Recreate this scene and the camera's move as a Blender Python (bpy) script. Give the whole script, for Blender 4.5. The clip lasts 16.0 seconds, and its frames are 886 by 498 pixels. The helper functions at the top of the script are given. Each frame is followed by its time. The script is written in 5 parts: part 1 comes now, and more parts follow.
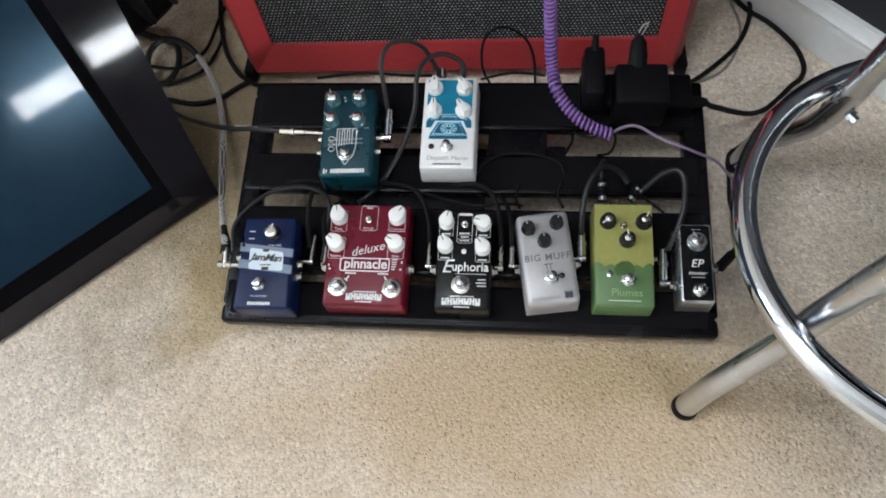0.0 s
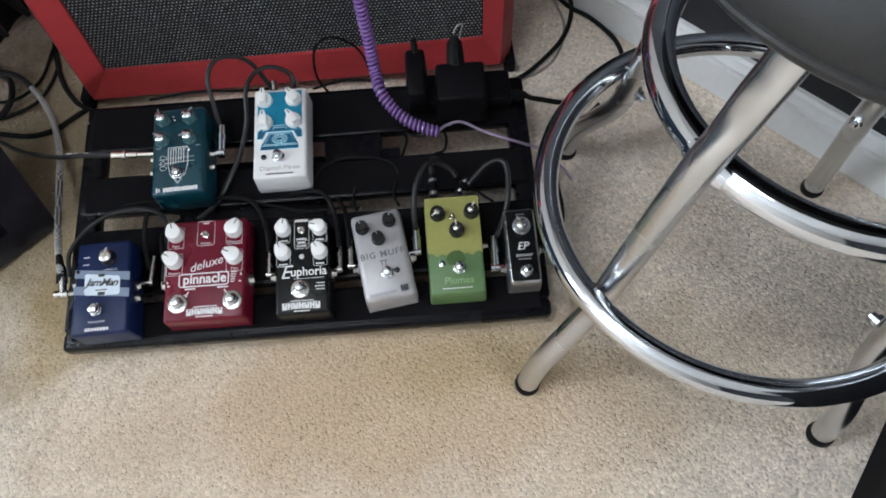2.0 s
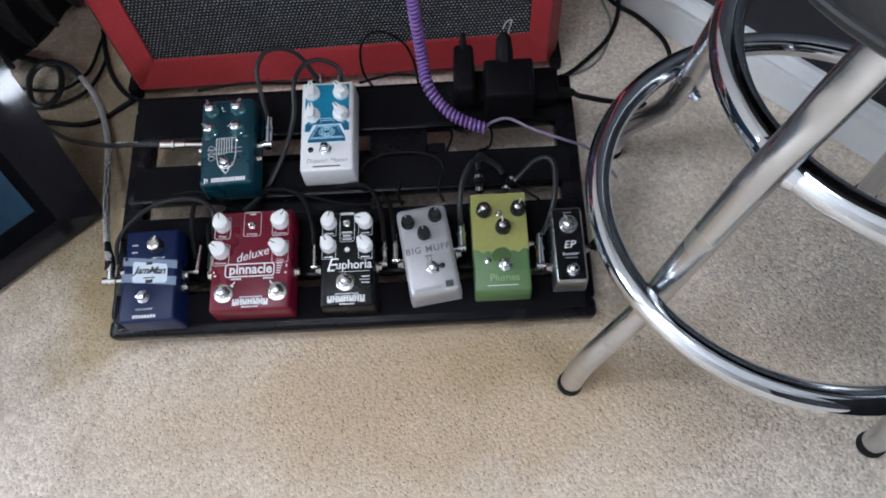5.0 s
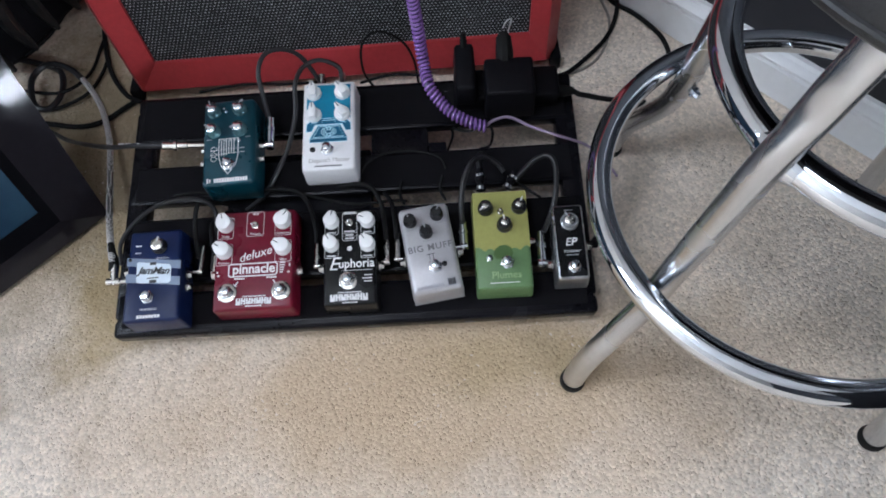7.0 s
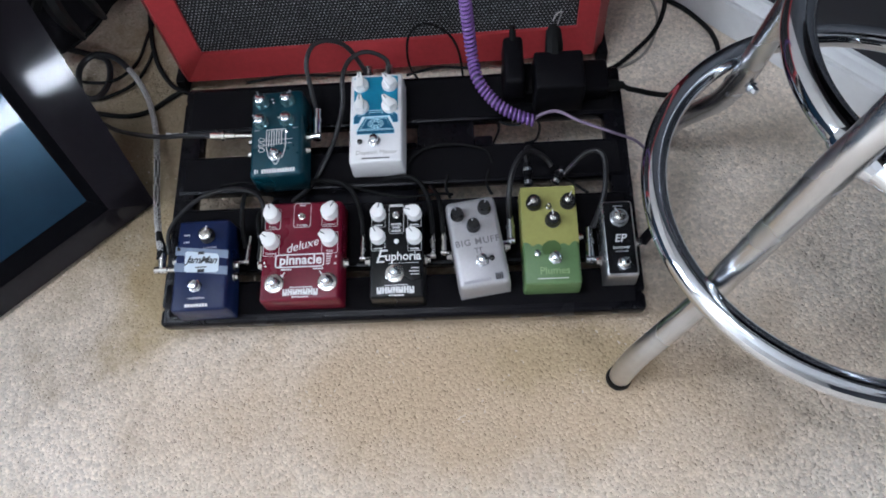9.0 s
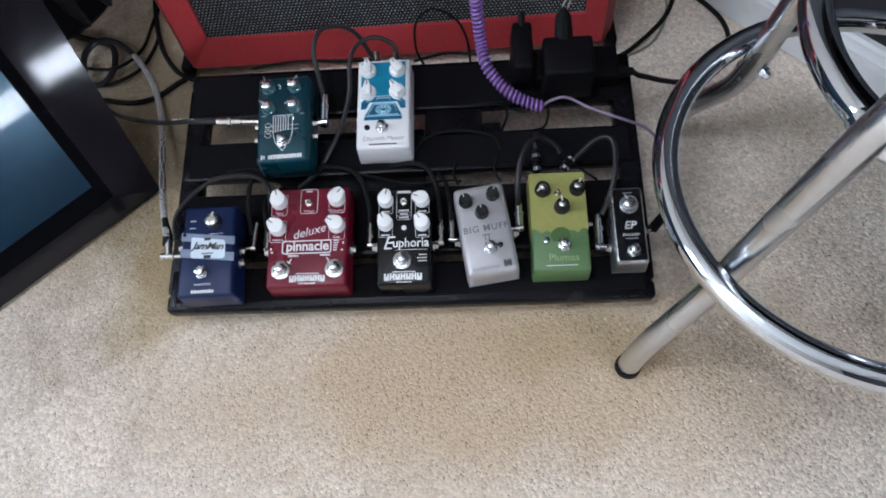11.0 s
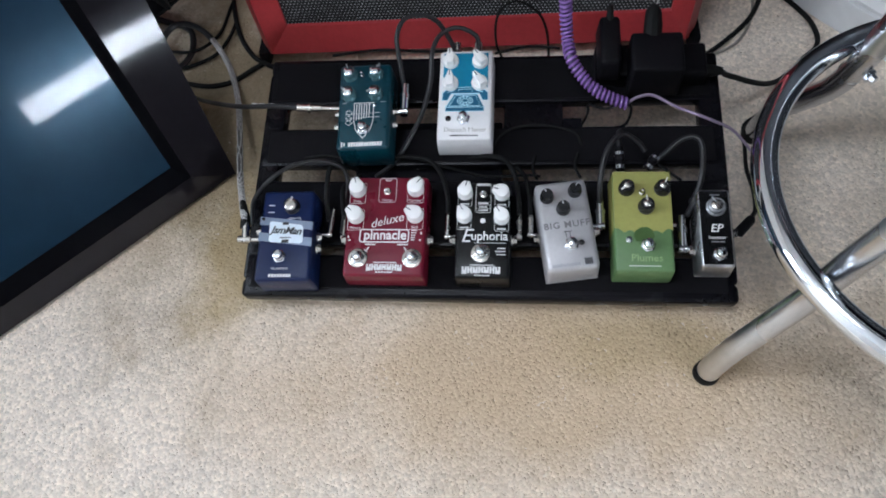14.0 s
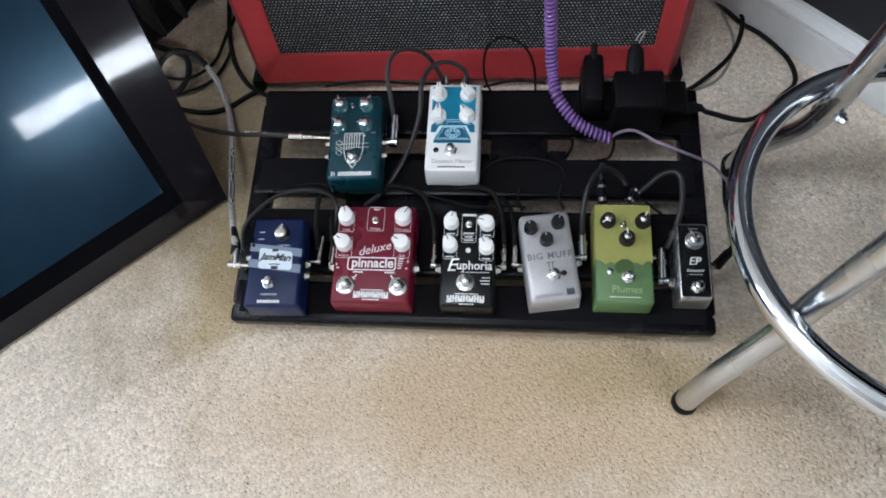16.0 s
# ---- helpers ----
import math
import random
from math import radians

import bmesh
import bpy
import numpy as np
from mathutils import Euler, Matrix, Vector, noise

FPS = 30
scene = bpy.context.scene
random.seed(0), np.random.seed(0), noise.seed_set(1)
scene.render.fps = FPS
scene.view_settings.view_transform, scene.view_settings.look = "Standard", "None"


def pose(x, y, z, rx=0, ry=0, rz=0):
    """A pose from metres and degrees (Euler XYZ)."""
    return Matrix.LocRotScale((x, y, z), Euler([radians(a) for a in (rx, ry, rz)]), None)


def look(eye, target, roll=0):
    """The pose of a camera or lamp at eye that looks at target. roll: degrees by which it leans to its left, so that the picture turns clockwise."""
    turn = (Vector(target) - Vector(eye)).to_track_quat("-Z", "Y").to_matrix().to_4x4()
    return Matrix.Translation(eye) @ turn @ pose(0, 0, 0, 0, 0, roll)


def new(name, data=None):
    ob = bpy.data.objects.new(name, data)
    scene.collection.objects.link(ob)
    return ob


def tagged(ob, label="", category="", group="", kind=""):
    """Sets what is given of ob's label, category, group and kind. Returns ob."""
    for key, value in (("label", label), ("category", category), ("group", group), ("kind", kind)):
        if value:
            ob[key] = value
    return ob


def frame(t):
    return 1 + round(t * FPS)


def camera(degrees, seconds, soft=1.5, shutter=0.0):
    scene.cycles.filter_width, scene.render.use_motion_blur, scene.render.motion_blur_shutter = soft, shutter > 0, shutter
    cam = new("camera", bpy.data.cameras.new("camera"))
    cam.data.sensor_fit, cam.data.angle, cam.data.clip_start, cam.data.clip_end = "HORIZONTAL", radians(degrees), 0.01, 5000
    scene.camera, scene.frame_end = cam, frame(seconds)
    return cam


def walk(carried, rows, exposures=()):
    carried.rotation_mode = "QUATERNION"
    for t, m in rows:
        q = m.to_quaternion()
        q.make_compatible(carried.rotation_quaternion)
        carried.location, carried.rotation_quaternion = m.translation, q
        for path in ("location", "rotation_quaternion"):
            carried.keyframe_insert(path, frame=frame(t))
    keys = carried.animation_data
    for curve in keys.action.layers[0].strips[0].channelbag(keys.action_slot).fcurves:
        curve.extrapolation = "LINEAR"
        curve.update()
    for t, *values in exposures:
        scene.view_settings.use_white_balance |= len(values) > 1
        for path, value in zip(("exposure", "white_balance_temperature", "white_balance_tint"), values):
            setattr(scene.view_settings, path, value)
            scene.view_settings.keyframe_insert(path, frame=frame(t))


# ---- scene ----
cam = camera(64.0, 16.0, soft=1.8)
PATH = [
    (0, (0.338, -0.285, 0.781), (0.135, 0.631, -0.985), -9.7),
    (0.5, (0.355, -0.292, 0.783), (0.197, 0.643, -0.978), -8.3),
    (1, (0.372, -0.298, 0.783), (0.242, 0.645, -0.976), -7.8),
    (1.5, (0.397, -0.303, 0.785), (0.325, 0.648, -0.973), -6.7),
    (2, (0.437, -0.311, 0.788), (0.445, 0.642, -0.971), -3.9),
    (2.5, (0.445, -0.312, 0.786), (0.454, 0.646, -0.97), -4.1),
    (3, (0.438, -0.312, 0.784), (0.441, 0.645, -0.972), -3.7),
    (3.5, (0.439, -0.313, 0.784), (0.449, 0.642, -0.973), -3.6),
    (4, (0.437, -0.312, 0.785), (0.436, 0.643, -0.972), -4.0),
    (4.5, (0.433, -0.312, 0.784), (0.413, 0.648, -0.97), -5.0),
    (5, (0.411, -0.311, 0.784), (0.356, 0.643, -0.973), -5.8),
    (7.5, (0.408, -0.318, 0.787), (0.356, 0.639, -0.968), -6.2),
    (8, (0.41, -0.32, 0.786), (0.366, 0.639, -0.968), -5.8),
    (8.5, (0.405, -0.319, 0.784), (0.339, 0.641, -0.97), -6.6),
    (9, (0.38, -0.314, 0.783), (0.264, 0.632, -0.975), -8.5),
    (9.2, (0.381, -0.317, 0.776), (0.265, 0.601, -0.997), -8.9),
    (11.3, (0.369, -0.319, 0.774), (0.24, 0.621, -0.987), -8.8),
    (11.5, (0.362, -0.32, 0.776), (0.213, 0.638, -0.973), -8.9),
    (12, (0.34, -0.319, 0.765), (0.13, 0.595, -1.001), -11.7),
    (12.5, (0.324, -0.321, 0.763), (0.074, 0.583, -1.004), -13.2),
    (13, (0.322, -0.321, 0.762), (0.096, 0.587, -1.005), -12.0),
    (13.5, (0.325, -0.319, 0.77), (0.101, 0.61, -0.986), -11.4),
    (14, (0.324, -0.32, 0.768), (0.105, 0.604, -0.993), -11.3),
    (14.5, (0.327, -0.321, 0.774), (0.122, 0.622, -0.978), -10.0),
    (15, (0.326, -0.323, 0.774), (0.126, 0.618, -0.98), -9.3),
    (15.5, (0.332, -0.321, 0.781), (0.144, 0.641, -0.962), -8.4),
    (16, (0.332, -0.319, 0.789), (0.136, 0.654, -0.948), -8.8),
]
walk(cam, [(t, look(eye, target, roll)) for t, eye, target, roll in PATH],
     exposures=[(0, -0.15, 6300, 9), (1, -0.17, 6270, 9), (3.5, -0.27, 5900, 12), (8, -0.23, 5800, 13), (12.5, -0.22, 5780, 12), (14.5, -0.20, 5900, 11), (16, -0.13, 6000, 10)])

# ---- light ----
world = bpy.data.worlds.new("world")
scene.world = world
world.use_nodes = True
sky = world.node_tree.nodes.new("ShaderNodeTexSky")
sky.sky_type, sky.sun_disc, sky.sun_elevation, sky.sun_rotation = "NISHITA", False, radians(38), radians(140)
world.node_tree.links.new(sky.outputs[0], world.node_tree.nodes["Background"].inputs[0])
world.node_tree.nodes["Background"].inputs[1].default_value = 0.1
scene.view_settings.exposure = 0.0

# The room stands askew to the pedalboard: Q runs along the wall with the white skirting, M points into the room.
Q, M = Vector((0.67, -0.742, 0)).normalized(), Vector((-0.742, -0.67, 0)).normalized()
WALL = Vector((0.845, 0.345, 0))
CORNER = WALL - 1.35 * Q
LONG, WIDE, HIGH = 4.05, 3.6, 2.45


def area(name, where, target, w, h, power, colour):
    data = bpy.data.lights.new(name, "AREA")
    data.shape, data.size, data.size_y, data.energy, data.color = "RECTANGLE", w, h, power, colour
    ob = new(name, data)
    ob.matrix_world = look(where, target)
    return ob


def room(q, m, z=0.0):
    """A point of the room: metres along the skirting wall from the corner, and metres away from that wall."""
    p = CORNER + q * Q + m * M
    return Vector((p.x, p.y, z))


WIN_M, WIN_W, WIN_LO, WIN_HI = 0.7, 0.88, 1.11, 1.29
LAMP = Vector((-0.15, -0.45, HIGH - 0.05))
area("window_daylight", room(LONG + 0.115, WIN_M, (WIN_LO + WIN_HI) / 2), room(0, WIN_M, (WIN_LO + WIN_HI) / 2), WIN_W, WIN_HI - WIN_LO, 48, (0.93, 0.97, 1.0))
# Fill light added overhead, out of view; place and power set by brightness.
area("ceiling_fill", LAMP - Vector((0, 0, 0.02)), LAMP - Vector((0, 0, 1)), 0.45, 0.45, 12, (0.93, 0.965, 1.0))
# Unseen side window, added to light the carpet from the left.
WIN2_M, WIN2_W, WIN2_LO, WIN2_HI = 2.7, 1.3, 0.8, 2.05
area("side_window_fill", room(-0.115, WIN2_M, (WIN2_LO + WIN2_HI) / 2), room(LONG, WIN2_M, (WIN2_LO + WIN2_HI) / 2 - 0.9), WIN2_W, WIN2_HI - WIN2_LO, 92, (0.86, 0.94, 1.0))


# ---- materials ----
def mat(name, colour, rough=0.5, metal=0.0, vary=0.15, scale=60.0, bump=0.0, bump_scale=400.0, coat=0.0, spec=0.5, rand=0.0, rough_vary=0.1):
    """A surface with two scales of tint, uneven gloss and fine relief. Scales are in waves a metre."""
    m = bpy.data.materials.new(name)
    m.use_nodes = True
    n, l = m.node_tree.nodes, m.node_tree.links
    b = n["Principled BSDF"]
    tc = n.new("ShaderNodeTexCoord")
    big, small = n.new("ShaderNodeTexNoise"), n.new("ShaderNodeTexNoise")
    big.inputs["Scale"].default_value, small.inputs["Scale"].default_value = scale * 0.2, scale * 4
    big.inputs["Detail"].default_value = small.inputs["Detail"].default_value = 4
    for t in (big, small):
        l.new(tc.outputs["Object"], t.inputs["Vector"])
    add = n.new("ShaderNodeMath")
    add.operation = "ADD"
    l.new(big.outputs["Fac"], add.inputs[0])
    l.new(small.outputs["Fac"], add.inputs[1])
    ramp = n.new("ShaderNodeMapRange")
    ramp.inputs["From Min"].default_value, ramp.inputs["From Max"].default_value = 0.6, 1.4
    ramp.inputs["To Min"].default_value, ramp.inputs["To Max"].default_value = 1 - vary, 1 + vary
    l.new(add.outputs[0], ramp.inputs["Value"])
    mul = n.new("ShaderNodeVectorMath")
    mul.operation = "SCALE"
    mul.inputs[0].default_value = colour[:3]
    fac = ramp.outputs[0]
    if rand:
        info = n.new("ShaderNodeNewGeometry")
        r2 = n.new("ShaderNodeMapRange")
        r2.inputs["To Min"].default_value, r2.inputs["To Max"].default_value = 1 - rand, 1 + rand
        l.new(info.outputs["Random Per Island"], r2.inputs["Value"])
        times = n.new("ShaderNodeMath")
        times.operation = "MULTIPLY"
        l.new(fac, times.inputs[0])
        l.new(r2.outputs[0], times.inputs[1])
        fac = times.outputs[0]
    l.new(fac, mul.inputs["Scale"])
    l.new(mul.outputs[0], b.inputs["Base Color"])
    rr = n.new("ShaderNodeMapRange")
    rr.inputs["From Min"].default_value, rr.inputs["From Max"].default_value = 0.3, 0.7
    rr.inputs["To Min"].default_value, rr.inputs["To Max"].default_value = max(0.02, rough - rough_vary), min(1, rough + rough_vary)
    l.new(big.outputs["Fac"], rr.inputs["Value"])
    l.new(rr.outputs[0], b.inputs["Roughness"])
    b.inputs["Metallic"].default_value = metal
    b.inputs["Coat Weight"].default_value = coat
    b.inputs["Coat Roughness"].default_value = 0.15
    b.inputs["Specular IOR Level"].default_value = spec
    if bump:
        fine = n.new("ShaderNodeTexNoise")
        fine.inputs["Scale"].default_value, fine.inputs["Detail"].default_value = bump_scale, 5
        l.new(tc.outputs["Object"], fine.inputs["Vector"])
        bp = n.new("ShaderNodeBump")
        bp.inputs["Strength"].default_value, bp.inputs["Distance"].default_value = bump, 0.002
        l.new(fine.outputs["Fac"], bp.inputs["Height"])
        l.new(bp.outputs[0], b.inputs["Normal"])
    return m


def stain(m, colour, scale):
    """Lays faint cloudy worn patches of another tint over a material."""
    n, l = m.node_tree.nodes, m.node_tree.links
    b = n["Principled BSDF"]
    old = b.inputs["Base Color"].links[0].from_socket
    tex, ramp, mix = n.new("ShaderNodeTexNoise"), n.new("ShaderNodeMapRange"), n.new("ShaderNodeMix")
    tex.inputs["Scale"].default_value, tex.inputs["Detail"].default_value, tex.inputs["Roughness"].default_value = scale, 6, 0.6
    ramp.inputs["From Min"].default_value, ramp.inputs["From Max"].default_value, ramp.inputs["To Max"].default_value = 0.5, 0.78, 0.75
    mix.data_type = "RGBA"
    mix.inputs[7].default_value = (*colour, 1)
    tc = n.new("ShaderNodeTexCoord")
    l.new(tc.outputs["Object"], tex.inputs["Vector"])
    l.new(tex.outputs["Fac"], ramp.inputs["Value"])
    l.new(ramp.outputs[0], mix.inputs[0])
    l.new(old, mix.inputs[6])
    l.new(mix.outputs[2], b.inputs["Base Color"])


def wear_shade_patch(m, colour, middle, size, most):
    """Lays one ragged-edged patch over a material: trodden dirt, painted shade or both."""
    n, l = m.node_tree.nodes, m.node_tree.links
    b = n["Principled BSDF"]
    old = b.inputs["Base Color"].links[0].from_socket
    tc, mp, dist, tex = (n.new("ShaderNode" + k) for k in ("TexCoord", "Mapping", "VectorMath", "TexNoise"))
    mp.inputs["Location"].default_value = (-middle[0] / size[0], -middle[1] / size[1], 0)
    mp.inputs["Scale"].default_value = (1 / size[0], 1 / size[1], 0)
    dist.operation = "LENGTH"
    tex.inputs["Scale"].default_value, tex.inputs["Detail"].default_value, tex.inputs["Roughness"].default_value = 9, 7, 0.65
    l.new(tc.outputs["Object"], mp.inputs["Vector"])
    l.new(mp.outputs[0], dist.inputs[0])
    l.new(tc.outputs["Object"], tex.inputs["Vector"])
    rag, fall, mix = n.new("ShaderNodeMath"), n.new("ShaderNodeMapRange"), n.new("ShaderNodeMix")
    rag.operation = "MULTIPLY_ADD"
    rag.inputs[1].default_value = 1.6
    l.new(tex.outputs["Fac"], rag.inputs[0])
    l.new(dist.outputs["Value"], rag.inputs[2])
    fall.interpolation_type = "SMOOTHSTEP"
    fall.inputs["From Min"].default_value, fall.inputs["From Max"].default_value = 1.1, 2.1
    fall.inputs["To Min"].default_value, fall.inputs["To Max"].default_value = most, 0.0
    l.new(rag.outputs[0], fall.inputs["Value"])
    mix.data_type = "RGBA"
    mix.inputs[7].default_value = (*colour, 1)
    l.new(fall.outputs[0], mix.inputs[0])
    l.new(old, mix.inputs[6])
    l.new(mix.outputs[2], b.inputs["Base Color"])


CARPET = mat("carpet_beige", (0.8, 0.7, 0.59), 0.88, vary=0.19, scale=38, spec=0.35, rand=0.17)
stain(CARPET, (0.56, 0.43, 0.3), 4.5)
# Before the board: brown dirt, with the board's contact shade put into the tint.
wear_shade_patch(CARPET, (0.54, 0.4, 0.255), (0.37, -0.065), (0.42, 0.17), 0.85)
# Behind the television: olive dirt, darkened further to carry the television's shade.
wear_shade_patch(CARPET, (0.25, 0.19, 0.1), (-0.1, 0.31), (0.2, 0.36), 0.85)
wear_shade_patch(CARPET, (0.4, 0.3, 0.16), (0.45, -0.035), (0.13, 0.05), 0.6)
# Left of the blue pedal: the television's shade put into a yellowish tint.
wear_shade_patch(CARPET, (0.42, 0.31, 0.15), (-0.035, 0.06), (0.06, 0.12), 0.7)
CARPET_BASE = mat("carpet_backing", (0.72, 0.63, 0.53), 0.98, vary=0.15, scale=80, spec=0.05)
WALL_DARK = mat("wall_dark_paint", (0.012, 0.013, 0.018), 0.6, vary=0.1, scale=10, bump=0.1)
WALL_LIGHT = mat("wall_light_paint", (0.68, 0.65, 0.6), 0.8, vary=0.05, scale=8, bump=0.1)
CEILING = mat("ceiling_paint", (0.8, 0.79, 0.77), 0.9, vary=0.04, scale=8, bump=0.2)
WHITE_TRIM = mat("white_trim_paint", (0.74, 0.75, 0.76), 0.4, vary=0.05, scale=20, bump=0.05)
RED = mat("red_tolex", (0.42, 0.036, 0.042), 0.5, vary=0.15, scale=40, bump=0.25, bump_scale=900)
GRILLE = mat("grille_dark_cloth", (0.012, 0.012, 0.013), 0.85, vary=0.2, scale=60)
GRILLE_THREAD = mat("grille_silver_thread", (0.26, 0.26, 0.265), 0.45, 0.3, vary=0.25, scale=60, rand=0.3)
BLACK_PAINT = mat("black_powder_coat", (0.0055, 0.0052, 0.0072), 0.22, spec=0.18, vary=0.3, scale=60, bump=0.12, bump_scale=1500)
VELCRO = mat("black_hook_tape", (0.006, 0.0055, 0.007), 0.9, vary=0.3, scale=100, bump=0.5, bump_scale=1800, spec=0.15)
BLACK_PLASTIC = mat("black_plastic", (0.0055, 0.0052, 0.0068), 0.5, vary=0.2, spec=0.12, scale=50, bump=0.08, bump_scale=1500)
BLACK_RUBBER = mat("black_rubber", (0.006, 0.006, 0.006), 0.65, vary=0.2, scale=90, spec=0.2)
CABLE_CORE = mat("grey_cable_core", (0.05, 0.048, 0.046), 0.6, vary=0.2, scale=200)
CABLE_GREY = mat("grey_braid", (0.5, 0.49, 0.48), 0.55, vary=0.2, scale=200, rand=0.2)
CABLE_BEIGE = mat("beige_grey_cable", (0.32, 0.29, 0.25), 0.6, vary=0.2, scale=100)
CABLE_DARK = mat("dark_grey_cable", (0.015, 0.0145, 0.016), 0.4, vary=0.2, scale=100)
CHROME = mat("chrome", (0.74, 0.78, 0.84), 0.06, 1.0, vary=0.04, scale=40, rough_vary=0.04)
STEEL = mat("worn_nickel", (0.66, 0.64, 0.61), 0.24, 1.0, vary=0.08, scale=80)
SATIN = mat("satin_steel_leg", (0.63, 0.645, 0.67), 0.24, 1.0, vary=0.08, scale=30)
BRASS = mat("brass_plug", (0.74, 0.72, 0.68), 0.2, 1.0, vary=0.08, scale=80)
WHITE_PRINT = mat("white_print", (0.78, 0.77, 0.77), 0.5, vary=0.05, scale=100)
GREY_PRINT = mat("grey_print", (0.33, 0.33, 0.35), 0.5, vary=0.1, scale=100)
DARK_PRINT = mat("dark_print", (0.03, 0.03, 0.035), 0.5, vary=0.1, scale=100)
KNOB_WHITE = mat("white_knob_plastic", (0.88, 0.87, 0.86), 0.35, vary=0.04, scale=60)
KNOB_BLACK = mat("black_knob_plastic", (0.013, 0.013, 0.014), 0.28, vary=0.15, scale=60)
BLUE = mat("blue_enamel", (0.0045, 0.013, 0.06), 0.33, vary=0.12, scale=60, bump=0.06, bump_scale=1400, spec=0.3)
BLUE_BAND = mat("grey_blue_band", (0.2, 0.25, 0.34), 0.45, vary=0.08, scale=60)
LABEL = mat("pale_blue_label", (0.7, 0.78, 0.85), 0.4, vary=0.04, scale=60)
CRIMSON = mat("crimson_enamel", (0.14, 0.005, 0.02), 0.3, vary=0.14, scale=60, bump=0.06, bump_scale=1400, coat=0.15, spec=0.3)
JET = mat("black_enamel", (0.005, 0.0052, 0.006), 0.25, vary=0.15, scale=60, bump=0.04, bump_scale=1400, spec=0.3)
SILVER = mat("silver_grey_paint", (0.43, 0.42, 0.43), 0.4, 0.35, vary=0.08, scale=60, bump=0.08, bump_scale=1500)
OLIVE = mat("yellow_green_paint", (0.32, 0.315, 0.09), 0.4, vary=0.1, scale=60, bump=0.06, bump_scale=1400)
GREEN = mat("leaf_green_paint", (0.105, 0.19, 0.075), 0.4, vary=0.1, scale=60, bump=0.06, bump_scale=1400)
GREEN_DARK = mat("dark_green_paint", (0.06, 0.12, 0.03), 0.45, vary=0.1, scale=60)
TEAL = mat("teal_metallic_enamel", (0.003, 0.048, 0.07), 0.3, 0.25, vary=0.2, scale=80, bump=0.1, bump_scale=2500, coat=0.35)
TEAL_KNOB = mat("clear_teal_knob", (0.1, 0.2, 0.22), 0.12, 0.5, vary=0.2)
PEARL = mat("pearl_white_enamel", (0.82, 0.81, 0.81), 0.35, vary=0.04, scale=60, bump=0.04)
CYAN = mat("turquoise_print", (0.003, 0.21, 0.35), 0.45, vary=0.12, scale=80)
CYAN_DEEP = mat("deep_turquoise_print", (0.001, 0.1, 0.19), 0.45, vary=0.12, scale=80)
CYAN_LIGHT = mat("light_blue_print", (0.5, 0.78, 0.9), 0.45, vary=0.06, scale=80)
PURPLE_SHADE = mat("purple_coil_shade", (0.03, 0.01, 0.07), 0.4, vary=0.15, scale=120)
PURPLE_LIGHT = mat("pale_violet_cable", (0.26, 0.135, 0.42), 0.22, vary=0.1, scale=120, coat=0.5)
MAUVE = mat("mauve_cable", (0.34, 0.26, 0.37), 0.4, vary=0.1, scale=120)
VINYL = mat("black_vinyl", (0.015, 0.015, 0.016), 0.42, vary=0.15, scale=30, bump=0.2, bump_scale=700)
# The blue base colour and tint stand in for haze reflected from the room.
SCREEN = mat("dark_screen_glass", (0.009, 0.025, 0.046), 0.2, vary=0.15, scale=10, rough_vary=0.04, coat=0.5, spec=0.1)
SCREEN.node_tree.nodes["Principled BSDF"].inputs["Coat Roughness"].default_value = 0.035
SCREEN.node_tree.nodes["Principled BSDF"].inputs["Specular Tint"].default_value = (0.45, 0.75, 1.0, 1.0)
BEZEL = mat("brushed_dark_bezel", (0.012, 0.0105, 0.013), 0.045, vary=0.12, scale=25, rough_vary=0.015, spec=0.24)
BEZEL_INNER = mat("black_inner_bezel", (0.002, 0.002, 0.003), 0.8, vary=0.1, scale=40, spec=0.05)
GLASS = bpy.data.materials.new("window_glass")
GLASS.use_nodes = True
GLASS.node_tree.nodes["Principled BSDF"].inputs["Transmission Weight"].default_value = 1.0
GLASS.node_tree.nodes["Principled BSDF"].inputs["Roughness"].default_value = 0.0
LAMP_GLASS = bpy.data.materials.new("lamp_glass")
LAMP_GLASS.use_nodes = True
LAMP_GLASS.node_tree.nodes["Principled BSDF"].inputs["Emission Color"].default_value = (1, 0.93, 0.82, 1)
LAMP_GLASS.node_tree.nodes["Principled BSDF"].inputs["Emission Strength"].default_value = 3.0


# ---- mesh helpers ----
def mesh_ob(name, bm, material, smooth=True):
    me = bpy.data.meshes.new(name)
    bm.normal_update()
    bm.to_mesh(me)
    bm.free()
    if smooth:
        me.shade_smooth()
        me.set_sharp_from_angle(angle=radians(35))
    me.materials.append(material)
    return new(name, me)


def part(name, bm, material, parent, label="", m=None, smooth=True):
    ob = mesh_ob(name, bm, material, smooth)
    ob.parent = parent
    if m is not None:
        ob.matrix_basis = m
    if label:
        ob["label"] = label
    return ob


def thing(name, m, label, category, group="", kind=""):
    ob = new(name)
    ob.empty_display_size = 0.02
    ob.matrix_world = m
    return tagged(ob, label, category, group, kind)


